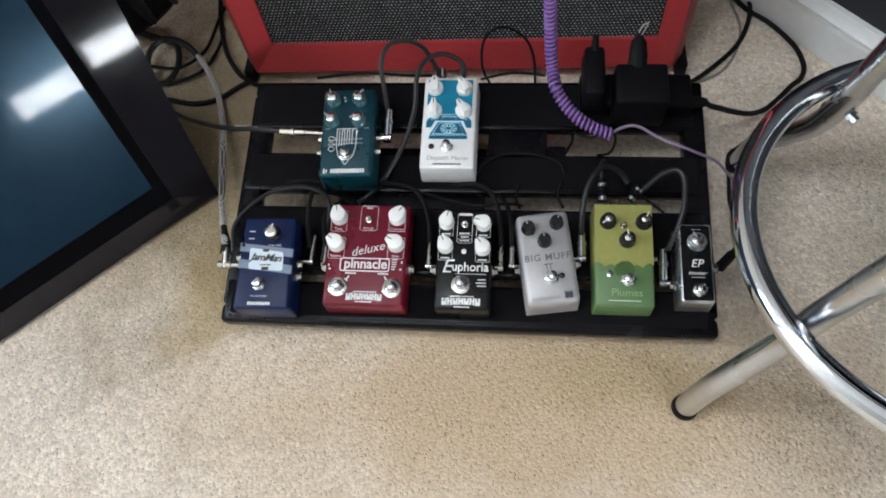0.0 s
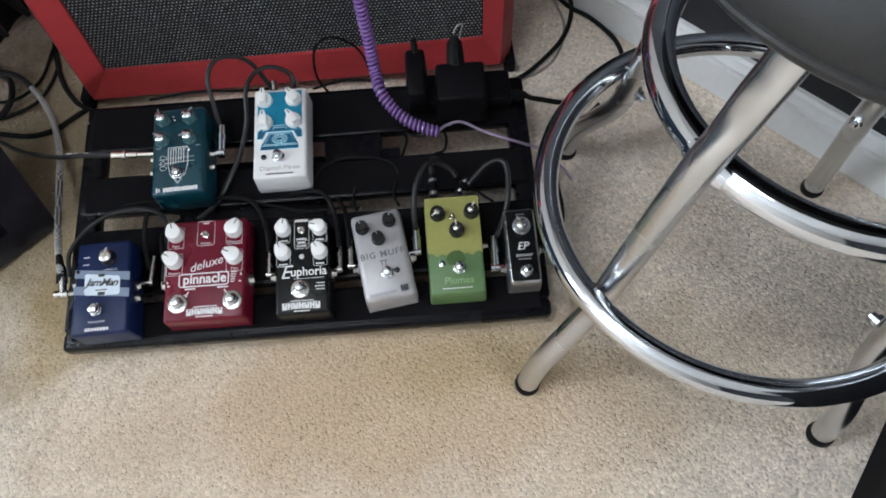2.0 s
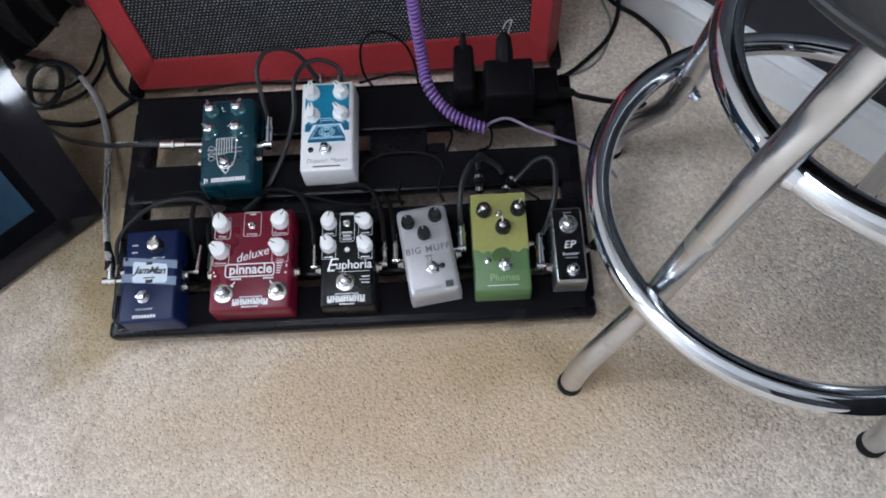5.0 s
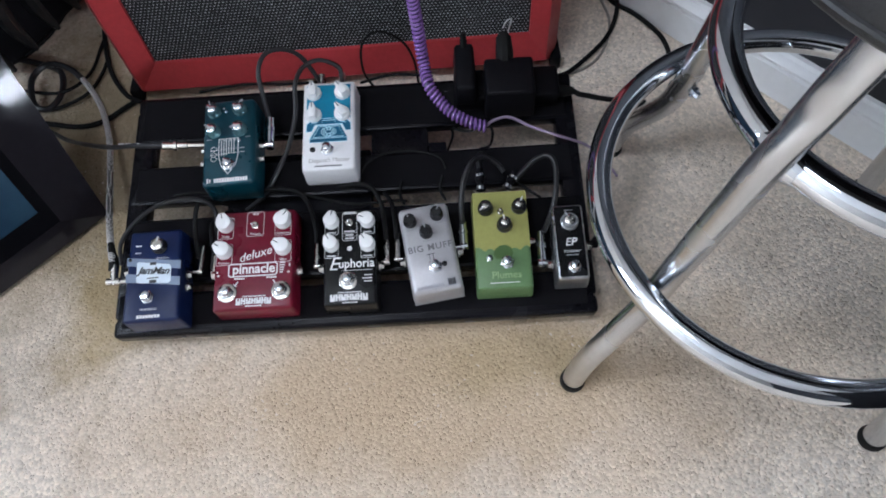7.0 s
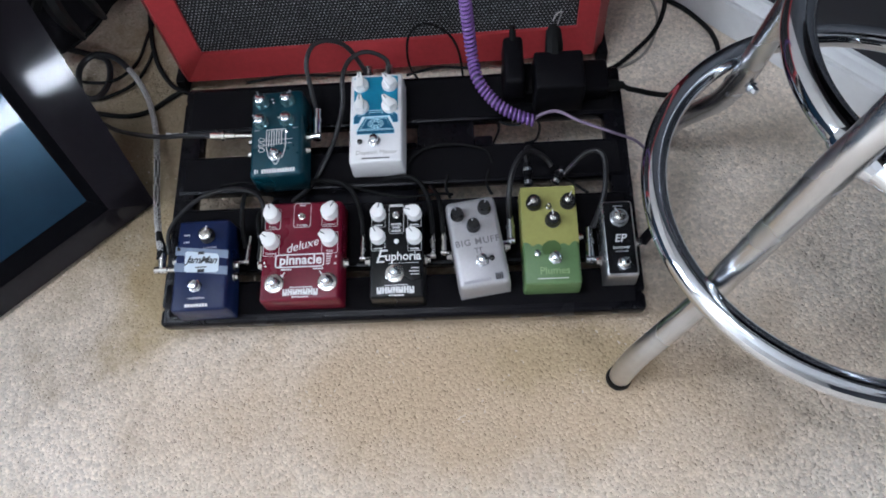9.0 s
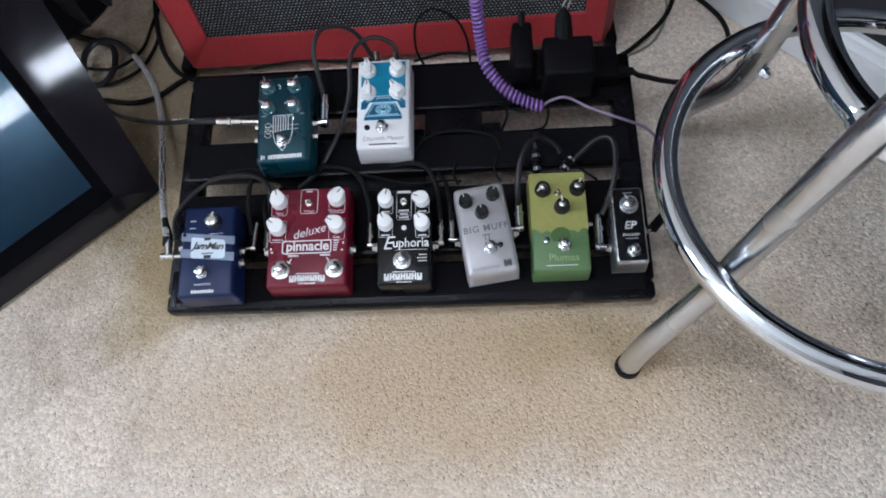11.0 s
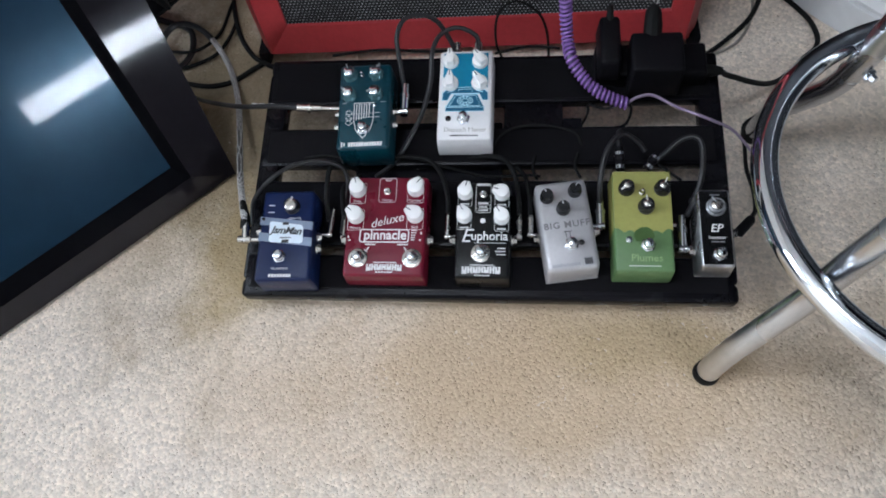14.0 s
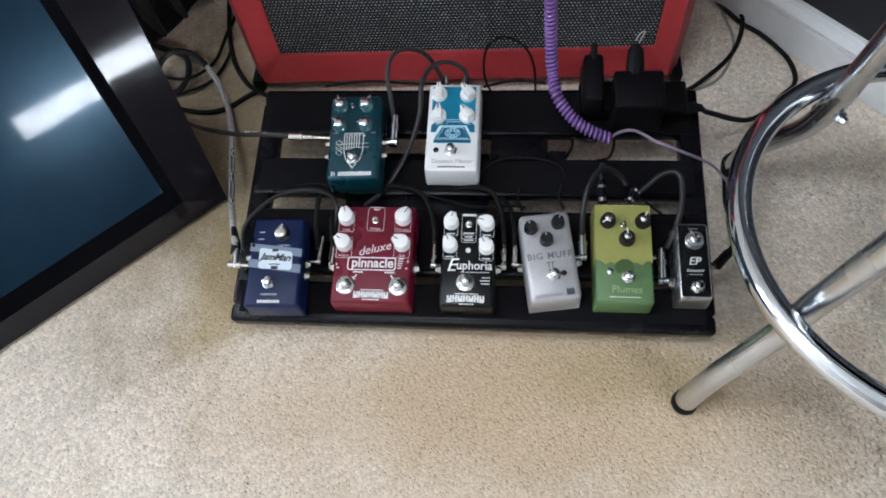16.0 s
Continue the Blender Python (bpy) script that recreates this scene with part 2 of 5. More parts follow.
def box(x0, y0, z0, x1, y1, z1, bevel=0.0, segments=2, bm=None, taper=0.0):
    """A block between two corners; taper shrinks its top on all sides."""
    bm = bm or bmesh.new()
    v = []
    for z, s in ((z0, 0), (z1, taper)):
        v += [bm.verts.new(p) for p in ((x0 + s, y0 + s, z), (x1 - s, y0 + s, z), (x1 - s, y1 - s, z), (x0 + s, y1 - s, z))]
    fs = [bm.faces.new([v[i] for i in f]) for f in ((3, 2, 1, 0), (4, 5, 6, 7), (0, 1, 5, 4), (1, 2, 6, 5), (2, 3, 7, 6), (3, 0, 4, 7))]
    if bevel:
        es = list({e for f in fs for e in f.edges})
        bmesh.ops.bevel(bm, geom=es, offset=bevel, segments=segments, affect="EDGES", profile=0.5)
    return bm


def lathe(profile, n=24, bm=None, x=0.0, y=0.0):
    """A turned solid round z from (radius, height) pairs."""
    bm = bm or bmesh.new()
    rings = []
    for r, z in profile:
        if r < 1e-6:
            rings.append([bm.verts.new((x, y, z))] * n)
        else:
            rings.append([bm.verts.new((x + r * math.cos(2 * math.pi * i / n), y + r * math.sin(2 * math.pi * i / n), z)) for i in range(n)])
    for a, b in zip(rings, rings[1:]):
        for i in range(n):
            j = (i + 1) % n
            f = list(dict.fromkeys([a[i], a[j], b[j], b[i]]))
            if len(f) > 2:
                bm.faces.new(f)
    for ring, flip in ((rings[0], True), (rings[-1], False)):
        if ring[0] is not ring[1]:
            bm.faces.new(ring[::-1] if flip else ring)
    return bm


def prism(outline, z0, z1, bm=None, bevel=0.0):
    """A flat plate with the given outline (counter-clockwise)."""
    bm = bm or bmesh.new()
    lo, hi = [bm.verts.new((x, y, z0)) for x, y in outline], [bm.verts.new((x, y, z1)) for x, y in outline]
    top = bm.faces.new(hi)
    bm.faces.new(lo[::-1])
    n = len(lo)
    for i in range(n):
        bm.faces.new((lo[i], lo[(i + 1) % n], hi[(i + 1) % n], hi[i]))
    if bevel:
        bmesh.ops.bevel(bm, geom=list(top.edges), offset=bevel, segments=2, affect="EDGES", profile=0.5)
    return bm


def rounded(x0, y0, x1, y1, r, n=4):
    pts = []
    for cx, cy, a in ((x1 - r, y1 - r, 0), (x0 + r, y1 - r, 90), (x0 + r, y0 + r, 180), (x1 - r, y0 + r, 270)):
        pts += [(cx + r * math.cos(radians(a + 90 * i / n)), cy + r * math.sin(radians(a + 90 * i / n))) for i in range(n + 1)]
    return pts


def frame_plate(x0, y0, x1, y1, w, r, z0, z1):
    """A thin outline with round corners: the printed box round a control."""
    bm = bmesh.new()
    a, b = rounded(x0, y0, x1, y1, r), rounded(x0 + w, y0 + w, x1 - w, y1 - w, max(r - w, 1e-4))
    va, vb = [bm.verts.new((*p, z1)) for p in a], [bm.verts.new((*p, z1)) for p in b]
    la, lb = [bm.verts.new((*p, z0)) for p in a], [bm.verts.new((*p, z0)) for p in b]
    n = len(a)
    for i in range(n):
        j = (i + 1) % n
        bm.faces.new((va[i], va[j], vb[j], vb[i]))
        bm.faces.new((la[i], la[j], va[j], va[i]))
        bm.faces.new((vb[i], vb[j], lb[j], lb[i]))
    return bm


def spline(points, steps=8, closed=False):
    """A smooth line through the points."""
    p = [Vector(q) for q in points]
    n, out = len(p), []
    for i in range(n if closed else n - 1):
        a, b, c, d = (p[(i + k) % n] if closed else p[min(max(i + k, 0), n - 1)] for k in (-1, 0, 1, 2))
        for s in range(steps):
            t = s / steps
            out.append(0.5 * (2 * b + (c - a) * t + (2 * a - 5 * b + 4 * c - d) * t * t + (3 * b - a - 3 * c + d) * t ** 3))
    return out if closed else out + [p[-1]]


def sweep(points, r, n=10, bm=None, closed=False, radii=None):
    """A round tube along a line of points."""
    bm = bm or bmesh.new()
    p = [Vector(q) for q in points]
    count = len(p)
    side, rings = None, []
    for i, q in enumerate(p):
        if closed:
            t = (p[(i + 1) % count] - p[i - 1]).normalized()
        else:
            t = (p[min(i + 1, count - 1)] - p[max(i - 1, 0)]).normalized()
        if side is None:
            side = t.orthogonal().normalized()
            if abs(t.z) < 0.9:
                side = t.cross(Vector((0, 0, 1))).normalized()
        side = (side - t * side.dot(t)).normalized()
        up = t.cross(side)
        rr = radii[i] if radii else r
        rings.append([bm.verts.new(q + rr * (math.cos(2 * math.pi * k / n) * side + math.sin(2 * math.pi * k / n) * up)) for k in range(n)])
    pairs = list(zip(rings, rings[1:])) + ([(rings[-1], rings[0])] if closed else [])
    for a, b in pairs:
        for k in range(n):
            bm.faces.new((a[k], a[(k + 1) % n], b[(k + 1) % n], b[k]))
    if not closed:
        bm.faces.new(rings[0][::-1])
        bm.faces.new(rings[-1])
    return bm


def lettering(text, size, x, y, z, thick=0.00015, spacing=1.0, shear=0.0, width=1.0, turn=0.0, bold=0.0):
    """Raised print from the built-in font, centred at x, y."""
    c = bpy.data.curves.new("print", "FONT")
    c.body, c.size, c.align_x, c.align_y, c.extrude, c.space_character, c.shear = text, size, "CENTER", "CENTER", thick, spacing, shear
    c.offset, c.resolution_u = bold, 3
    ob = new("print", c)
    me = bpy.data.meshes.new_from_object(ob.evaluated_get(bpy.context.evaluated_depsgraph_get()))
    bm = bmesh.new()
    bm.from_mesh(me)
    bpy.data.objects.remove(ob)
    bpy.data.meshes.remove(me)
    bm.transform(Matrix.Translation((x, y, z)) @ pose(0, 0, 0, 0, 0, turn) @ Matrix.Diagonal((width, 1, 1, 1)))
    return bm


def bars(rows, z, t=0.0002, bm=None):
    """Small plain bars in place of print: rows of x0, y0, x1, y1."""
    bm = bm or bmesh.new()
    for x0, y0, x1, y1 in rows:
        box(x0, y0, z - t, x1, y1, z + t, bm=bm)
    return bm


def word_bars(x0, x1, y, h, n, z, seed=1, bm=None):
    """A line of n small upright bars of uneven size: print too small or not to be lettered."""
    rnd = random.Random(seed)
    step, rows = (x1 - x0) / n, []
    for i in range(n):
        hh = h * rnd.choice((0.88, 1, 1, 0.94))
        rows.append((x0 + i * step, y - h / 2, x0 + (i + 0.8) * step, y - h / 2 + hh))
    return bars(rows, z, bm=bm)


def mark_blocks(x0, x1, y0, y1, n, z, seed):
    """A maker's mark as plain close-set blocks: each has a small notch, and their feet follow a shallow arch."""
    rnd = random.Random(seed)
    step, bm = (x1 - x0) / n, bmesh.new()
    for i in range(n):
        a, b = x0 + i * step, x0 + (i + 0.9) * step
        s = (2 * (i + 0.5) / n - 1) ** 2
        lo, hi = y0 - 0.0012 * s, y1 + 0.0003 * rnd.choice((-1, 0, 1))
        mid, half = (a + b) / 2, step * 0.11
        if i % 2:
            box(a, lo, z - 0.0002, mid - half, hi, z + 0.0002, bm=bm)
            box(mid + half, lo, z - 0.0002, b, hi, z + 0.0002, bm=bm)
            box(mid - half, (lo + hi) / 2 - 0.0008, z - 0.0002, mid + half, (lo + hi) / 2 + 0.0012, z + 0.0002, bm=bm)
        else:
            box(a, lo, z - 0.0002, b, lo + (hi - lo) * 0.55, z + 0.0002, bm=bm)
            box(a, lo + (hi - lo) * 0.55, z - 0.0002, mid - half, hi, z + 0.0002, bm=bm)
            box(mid + half, lo + (hi - lo) * 0.55, z - 0.0002, b, hi, z + 0.0002, bm=bm)
    return bm


# ---- the room ----
ROOM = Matrix.Translation(CORNER) @ Matrix(((Q.x, -M.x, 0, 0), (Q.y, -M.y, 0, 0), (0, 0, 1, 0), (0, 0, 0, 1)))


def setting(name, bm, material, label, category, m=None, smooth=True):
    ob = mesh_ob(name, bm, material, smooth)
    ob.matrix_world = m if m is not None else Matrix()
    return tagged(ob, label, category, kind="structure")


setting("wall_skirting_side", box(-0.12, 0, -0.02, LONG + 0.12, 0.12, HIGH), WALL_DARK, "dark painted wall above a white skirting board", "wall", ROOM)
wf = box(-0.12, -WIDE, -0.02, 0, 0, WIN2_LO)
box(-0.12, -WIDE, WIN2_HI, 0, 0, HIGH, bm=wf)
box(-0.12, -WIN2_M + WIN2_W / 2, WIN2_LO, 0, 0, WIN2_HI, bm=wf)
box(-0.12, -WIDE, WIN2_LO, 0, -WIN2_M - WIN2_W / 2, WIN2_HI, bm=wf)
setting("wall_behind_amplifier", wf, WALL_LIGHT, "light painted wall with an opening for the added side window", "wall", ROOM)
setting("wall_far", box(-0.12, -WIDE - 0.12, -0.02, LONG + 0.12, -WIDE, HIGH), WALL_LIGHT, "plain light painted wall", "wall", ROOM)
wb = box(LONG, -WIDE, -0.02, LONG + 0.12, 0, WIN_LO)
box(LONG, -WIDE, WIN_HI, LONG + 0.12, 0, HIGH, bm=wb)
box(LONG, -WIDE, WIN_LO, LONG + 0.12, -WIN_M - WIN_W / 2, WIN_HI, bm=wb)
box(LONG, -WIN_M + WIN_W / 2, WIN_LO, LONG + 0.12, 0, WIN_HI, bm=wb)
setting("wall_window_side", wb, WALL_DARK, "dark painted wall with a window opening", "wall", ROOM)
setting("ceiling", box(-0.12, -WIDE - 0.12, HIGH, LONG + 0.12, 0.12, HIGH + 0.1), CEILING, "plain white ceiling", "ceiling", ROOM)
win = thing("window_1", ROOM @ pose(LONG + 0.06, -WIN_M, WIN_LO), "white framed window letting in soft daylight", "window", kind="structure")
for x0, z0, x1, z1 in ((-WIN_W / 2, 0, -WIN_W / 2 + 0.02, 0.18), (WIN_W / 2 - 0.02, 0, WIN_W / 2, 0.18), (-WIN_W / 2 + 0.02, 0, WIN_W / 2 - 0.02, 0.02), (-WIN_W / 2 + 0.02, 0.16, WIN_W / 2 - 0.02, 0.18)):
    part("window_frame", box(0.0, x0, z0, 0.04, x1, z1, 0.003), WHITE_TRIM, win)
pane = part("pane", box(0.018, -WIN_W / 2 + 0.02, 0.02, 0.022, WIN_W / 2 - 0.02, 0.16), GLASS, win)
pane.visible_shadow = False
# Frame and pane of the added side window, out of view.
win = thing("added_side_window", ROOM @ pose(-0.08, -WIN2_M, WIN2_LO), "wide white framed window out of view, added for light from the left", "window", kind="structure")
hw, hh = WIN2_W / 2, WIN2_HI - WIN2_LO
for x0, z0, x1, z1 in ((-hw, 0, -hw + 0.05, hh), (hw - 0.05, 0, hw, hh), (-hw + 0.05, 0, hw - 0.05, 0.05), (-hw + 0.05, hh - 0.05, hw - 0.05, hh), (-0.02, 0.05, 0.02, hh - 0.05)):
    part("window_frame", box(0.0, x0, z0, 0.04, x1, z1, 0.003), WHITE_TRIM, win)
pane = part("pane", box(0.018, -hw + 0.05, 0.05, 0.022, hw - 0.05, hh - 0.05), GLASS, win)
pane.visible_shadow = False
# Unseen lamp body, added to go with the overhead fill.
lamp = thing("added_ceiling_lamp", Matrix.Translation(LAMP), "round white ceiling lamp out of view, added as fill light", "lamp")
part("rim", lathe([(0.2, 0.05), (0.2, 0.01), (0.19, 0.0), (0.18, 0.02), (0.18, 0.05)], 32), WHITE_TRIM, lamp)
part("shade", lathe([(0.0, 0.03), (0.18, 0.03), (0.18, 0.035), (0.0, 0.035)], 32), LAMP_GLASS, lamp)

sk = bmesh.new()
profile = [(0, 0), (-0.014, 0), (-0.014, 0.048), (-0.011, 0.051), (-0.012, 0.0535), (-0.017, 0.0565), (-0.0175, 0.061), (-0.014, 0.0655), (-0.008, 0.068), (-0.006, 0.0735), (0, 0.0745)]
ends = [[sk.verts.new((x, y, z)) for y, z in profile] for x in (0.0, LONG)]
for i in range(len(profile) - 1):
    sk.faces.new((ends[0][i], ends[0][i + 1], ends[1][i + 1], ends[1][i]))
bmesh.ops.recalc_face_normals(sk, faces=sk.faces)
setting("baseboard", sk, WHITE_TRIM, "white moulded skirting board along the dark wall", "skirting board", ROOM)

floor = setting("floor", box(-0.1, -WIDE - 0.1, -0.03, LONG + 0.1, 0.1, -0.0015), CARPET_BASE, "beige cut pile carpet floor", "floor", ROOM)


def carpet_pile(x0, y0, x1, y1, step):
    """Short uneven tufts, each a leaning stub with a blunt top, all in one mesh."""
    rng = np.random.default_rng(4)
    gx, gy = np.meshgrid(np.arange(x0, x1, step), np.arange(y0, y1, step))
    c = np.stack([gx.ravel(), gy.ravel()], 1) + rng.uniform(-0.45, 0.45, (gx.size, 2)) * step
    under = (c[:, 0] > -0.02) & (c[:, 0] < 0.55) & (c[:, 1] > 0.44)
    c = c[~under & ((c - np.array([WALL.x, WALL.y])) @ np.array([M.x, M.y]) > 0.016)]
    n = len(c)
    patch = 0.5 + 0.5 * np.sin(c[:, 0] * 41 + 3 * np.sin(c[:, 1] * 27)) * np.sin(c[:, 1] * 37 + 2 * np.sin(c[:, 0] * 23))
    clump = np.sin(c[:, 0] * 820 + 3 * np.sin(c[:, 1] * 310)) * np.sin(c[:, 1] * 760 + 2.5 * np.sin(c[:, 0] * 290))
    h = -0.0012 + rng.uniform(0, 0.0005, n) + 0.0005 * patch + 0.0003 * clump
    r = step * rng.uniform(1.15, 1.8, n)
    lean = rng.normal(0, 0.00115, (n, 2)) + np.array([0.0006, -0.0008])
    turn = rng.uniform(0, 2 * np.pi, n)
    verts = np.zeros((n, 8, 3))
    for k in range(4):
        a = turn + k * np.pi / 2
        verts[:, k, 0], verts[:, k, 1], verts[:, k, 2] = c[:, 0] + r * np.cos(a), c[:, 1] + r * np.sin(a), h - 0.0009
        b = a + 0.5
        verts[:, 4 + k, 0] = c[:, 0] + lean[:, 0] + 0.42 * r * np.cos(b)
        verts[:, 4 + k, 1] = c[:, 1] + lean[:, 1] + 0.42 * r * np.sin(b)
        verts[:, 4 + k, 2] = h + rng.uniform(-0.0004, 0.0004, n)
    base = np.array([(0, 1, 5, 4), (1, 2, 6, 5), (2, 3, 7, 6), (3, 0, 4, 7), (4, 5, 6, 7)])
    faces = (np.arange(n)[:, None, None] * 8 + base[None]).reshape(-1, 4)
    me = bpy.data.meshes.new("carpet_pile")
    me.from_pydata(verts.reshape(-1, 3).tolist(), [], faces.tolist())
    me.shade_smooth()
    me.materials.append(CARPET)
    return tagged(new("carpet_pile", me), "short beige twisted carpet tufts covering the floor", "carpet", kind="stuff")


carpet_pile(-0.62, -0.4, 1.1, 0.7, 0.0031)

# ---- the amplifier ----
AMP = pose(-0.053, 0.383, 0, 0, 0, 1.04)
amp = thing("guitar_amplifier", AMP, "red vinyl covered guitar amplifier with dark woven grille", "amplifier")
AW, AD, AH, Z0 = 0.615, 0.2, 0.5, 0.004
GX0, GX1, GZ0, GZ1 = 0.051, 0.571, 0.066, 0.44
cab = bmesh.new()
box(0, 0.03, Z0, AW, AD, AH, 0.006, bm=cab)
part("cabinet", cab, RED, amp)
# The front surround: four mitred lengths that slope back to the grille.
ring_pts = [((0, Z0), (AW, Z0), (AW, AH), (0, AH)), ((0.004, Z0 + 0.004), (AW - 0.004, Z0 + 0.004), (AW - 0.004, AH - 0.004), (0.004, AH - 0.004)),
            ((0.02, Z0 + 0.021), (AW - 0.02, Z0 + 0.021), (AW - 0.02, AH - 0.021), (0.02, AH - 0.021)),
            ((GX0, GZ0), (GX1, GZ0), (GX1, GZ1), (GX0, GZ1)), ((GX0, GZ0), (GX1, GZ0), (GX1, GZ1), (GX0, GZ1))]
depth = [0.034, 0.022, 0.0, 0.011, 0.024]
for side in range(4):
    bm = bmesh.new()
    rows = [[bm.verts.new((*[p[0]], d, p[1])) for p in (ring[side], ring[(side + 1) % 4])] for ring, d in zip(ring_pts, depth)]
    for a, b in zip(rows, rows[1:]):
        bm.faces.new((a[0], a[1], b[1], b[0]))
    bmesh.ops.recalc_face_normals(bm, faces=bm.faces)
    part("surround", bm, RED, amp)
cloth = part("grille", box(GX0 - 0.01, 0.016, GZ0 - 0.01, GX1 + 0.01, 0.022, GZ1 + 0.01), GRILLE, amp, "black and silver woven grille cloth")
nx, nz = 104, 50
gv, gf = [], []
rnd = random.Random(3)
for j in range(nz):
    for i in range(nx):
        x, z = GX0 + (i + 0.5 + 0.5 * (j % 2)) * 0.005, GZ0 + 0.001 + j * 0.0048
        if x > GX1 - 0.001:
            continue
        w, hh, k = 0.0018 * rnd.uniform(0.75, 1.2), 0.0012 * rnd.uniform(0.7, 1.25), len(gv)
        gv += [(x - w, 0.0162, z), (x, 0.0162, z - hh), (x + w, 0.0162, z), (x, 0.0162, z + hh), (x, 0.0145, z)]
        gf += [(k, k + 1, k + 4), (k + 1, k + 2, k + 4), (k + 2, k + 3, k + 4), (k + 3, k, k + 4)]
me = bpy.data.meshes.new("weave")
me.from_pydata(gv, [], gf)
me.materials.append(GRILLE_THREAD)
weave = new("weave", me)
weave.parent = cloth
weave["kind"] = "stuff"
for x in (0.0, AW):
    s = 1 if x == 0 else -1
    part("corner_guard", box(min(x - s * 0.003, x + s * 0.012), 0.003, Z0 - 0.003, max(x - s * 0.003, x + s * 0.012), 0.05, Z0 + 0.02, 0.003), BLACK_PLASTIC, amp)
for x in (0.05, AW - 0.05):
    for y in (0.06, AD - 0.05):
        part("foot", lathe([(0.016, -0.002), (0.018, 0.002), (0.018, 0.0045)], 16, x=x, y=y), BLACK_RUBBER, amp)

# ---- the pedalboard ----
BOARD = Matrix.Translation((0, 0, 0.043)) @ pose(0, 0, 0, 8.53, 0, 0)
BW, BD = 0.559, 0.316
board = thing("pedalboard", BOARD, "black metal pedalboard with four wide rails and hook tape", "pedalboard")
part("front_tube", box(0, -0.002, -0.024, BW, 0.02, -0.001, 0.006, 3), BLACK_PAINT, board)
part("rear_tube", box(0.0, BD - 0.022, -0.026, BW, BD, -0.001, 0.005, 3), BLACK_PAINT, board)
for x0 in (0.0, BW - 0.026):
    part("side_tube", box(x0, 0.02, -0.024, x0 + 0.026, BD - 0.022, -0.001, 0.004), BLACK_PAINT, board)
for v0, v1 in ((0.004, 0.049), (0.06, 0.143), (0.163, 0.214), (0.248, 0.312)):
    rail = part("rail", box(0.004, v0, -0.016, BW - 0.004, v1, 0.0, 0.003), BLACK_PAINT, board)
    part("hook_tape", box(0.012, v0 + 0.004, 0.0, BW - 0.012, v1 - 0.004, 0.0016, 0.0006, 1), VELCRO, rail, "black hook fastening tape")
part("cross_plate", box(0.302, 0.2, -0.03, 0.373, 0.26, -0.006, 0.002), BLACK_PAINT, board)
# Added black block below the rails; it keeps the gap between them dark.
part("gap_darkener", box(0.12, 0.1, -0.036, 0.3, 0.23, -0.0165, 0.002), BLACK_PAINT, board)
part("bracket", box(0.373, 0.2, -0.03, 0.396, 0.23, -0.008, 0.002), BLACK_PAINT, board)
for x in (0.03, BW - 0.05):
    leg = bmesh.new()
    bmesh.ops.create_cube(leg, size=1.0)
    bmesh.ops.scale(leg, vec=(0.02, 0.02, 0.068), verts=leg.verts)
    bmesh.ops.translate(leg, vec=(x, BD - 0.012, -0.056), verts=leg.verts)
    part("rear_leg", leg, BLACK_PAINT, board)
    part("rubber_foot", lathe([(0.009, -0.038), (0.009, -0.024)], 12, x=x, y=0.014), BLACK_RUBBER, board)
for x in (0.08, 0.525):
    part("bolt", lathe([(0.0, 0.0), (0.003, 0.0), (0.003, 0.001), (0.0, 0.0015)], 10), STEEL, board, m=pose(x, -0.0022, -0.012, 90))


# ---- pedal pieces ----
def enclosure(w, l, h, material, label, category, u, v, rot=0.0, bevel=0.0035, taper=0.0016, lift=0.003, name="effects_pedal", base=None):
    """A pedal's empty at its base, with body and base plate; w and l are those of the top face."""
    ob = thing(name, BOARD @ pose(u, v, lift, 0, 0, rot), label, category, "pedals on the board")
    part("body", box(-w / 2 - taper, -l / 2 - taper, 0.003, w / 2 + taper, l / 2 + taper, h - lift, bevel, 3, taper=taper), material, ob)
    part("base_plate", box(-w / 2 - taper + 0.001, -l / 2 - taper + 0.001, 0, w / 2 + taper - 0.001, l / 2 + taper - 0.001, 0.004, 0.001, 1), base or material, ob)
    part("fastening_pad", box(-w / 2 + 0.006, -l / 2 + 0.006, -0.0018, w / 2 - 0.006, l / 2 - 0.006, 0.0, 0.0), VELCRO, ob)
    return ob


def pointer_knob(ob, x, y, z, turn, r=0.0088, h=0.0125, slim=False):
    """A white knob: a skirt, a grip that runs out to a blunt pointer, and a dark index line."""
    bm = lathe([(r, 0), (r, 0.004), (r * 0.94, 0.0056), (r * 0.6, 0.006)], 28)
    if slim:
        out = [(-r * 0.42, -r * 0.85), (r * 0.42, -r * 0.85), (r * 0.5, r * 0.3), (r * 0.2, r * 1.22), (-r * 0.2, r * 1.22), (-r * 0.5, r * 0.3)]
    else:
        out = [(0.93 * r * math.cos(radians(a)), 0.93 * r * math.sin(radians(a))) for a in range(138, 403, 12)] + [(r * 0.38, r * 1.22), (-r * 0.38, r * 1.22)]
    prism(out, 0.004, h, bm, 0.0016)
    k = part("knob", bm, KNOB_WHITE, ob, "white pointer knob", pose(x, y, z, 0, 0, turn))
    part("index_line", box(-0.0005, r * 0.45, h, 0.0005, r * 1.1, h + 0.0002), DARK_PRINT, k)
    return k


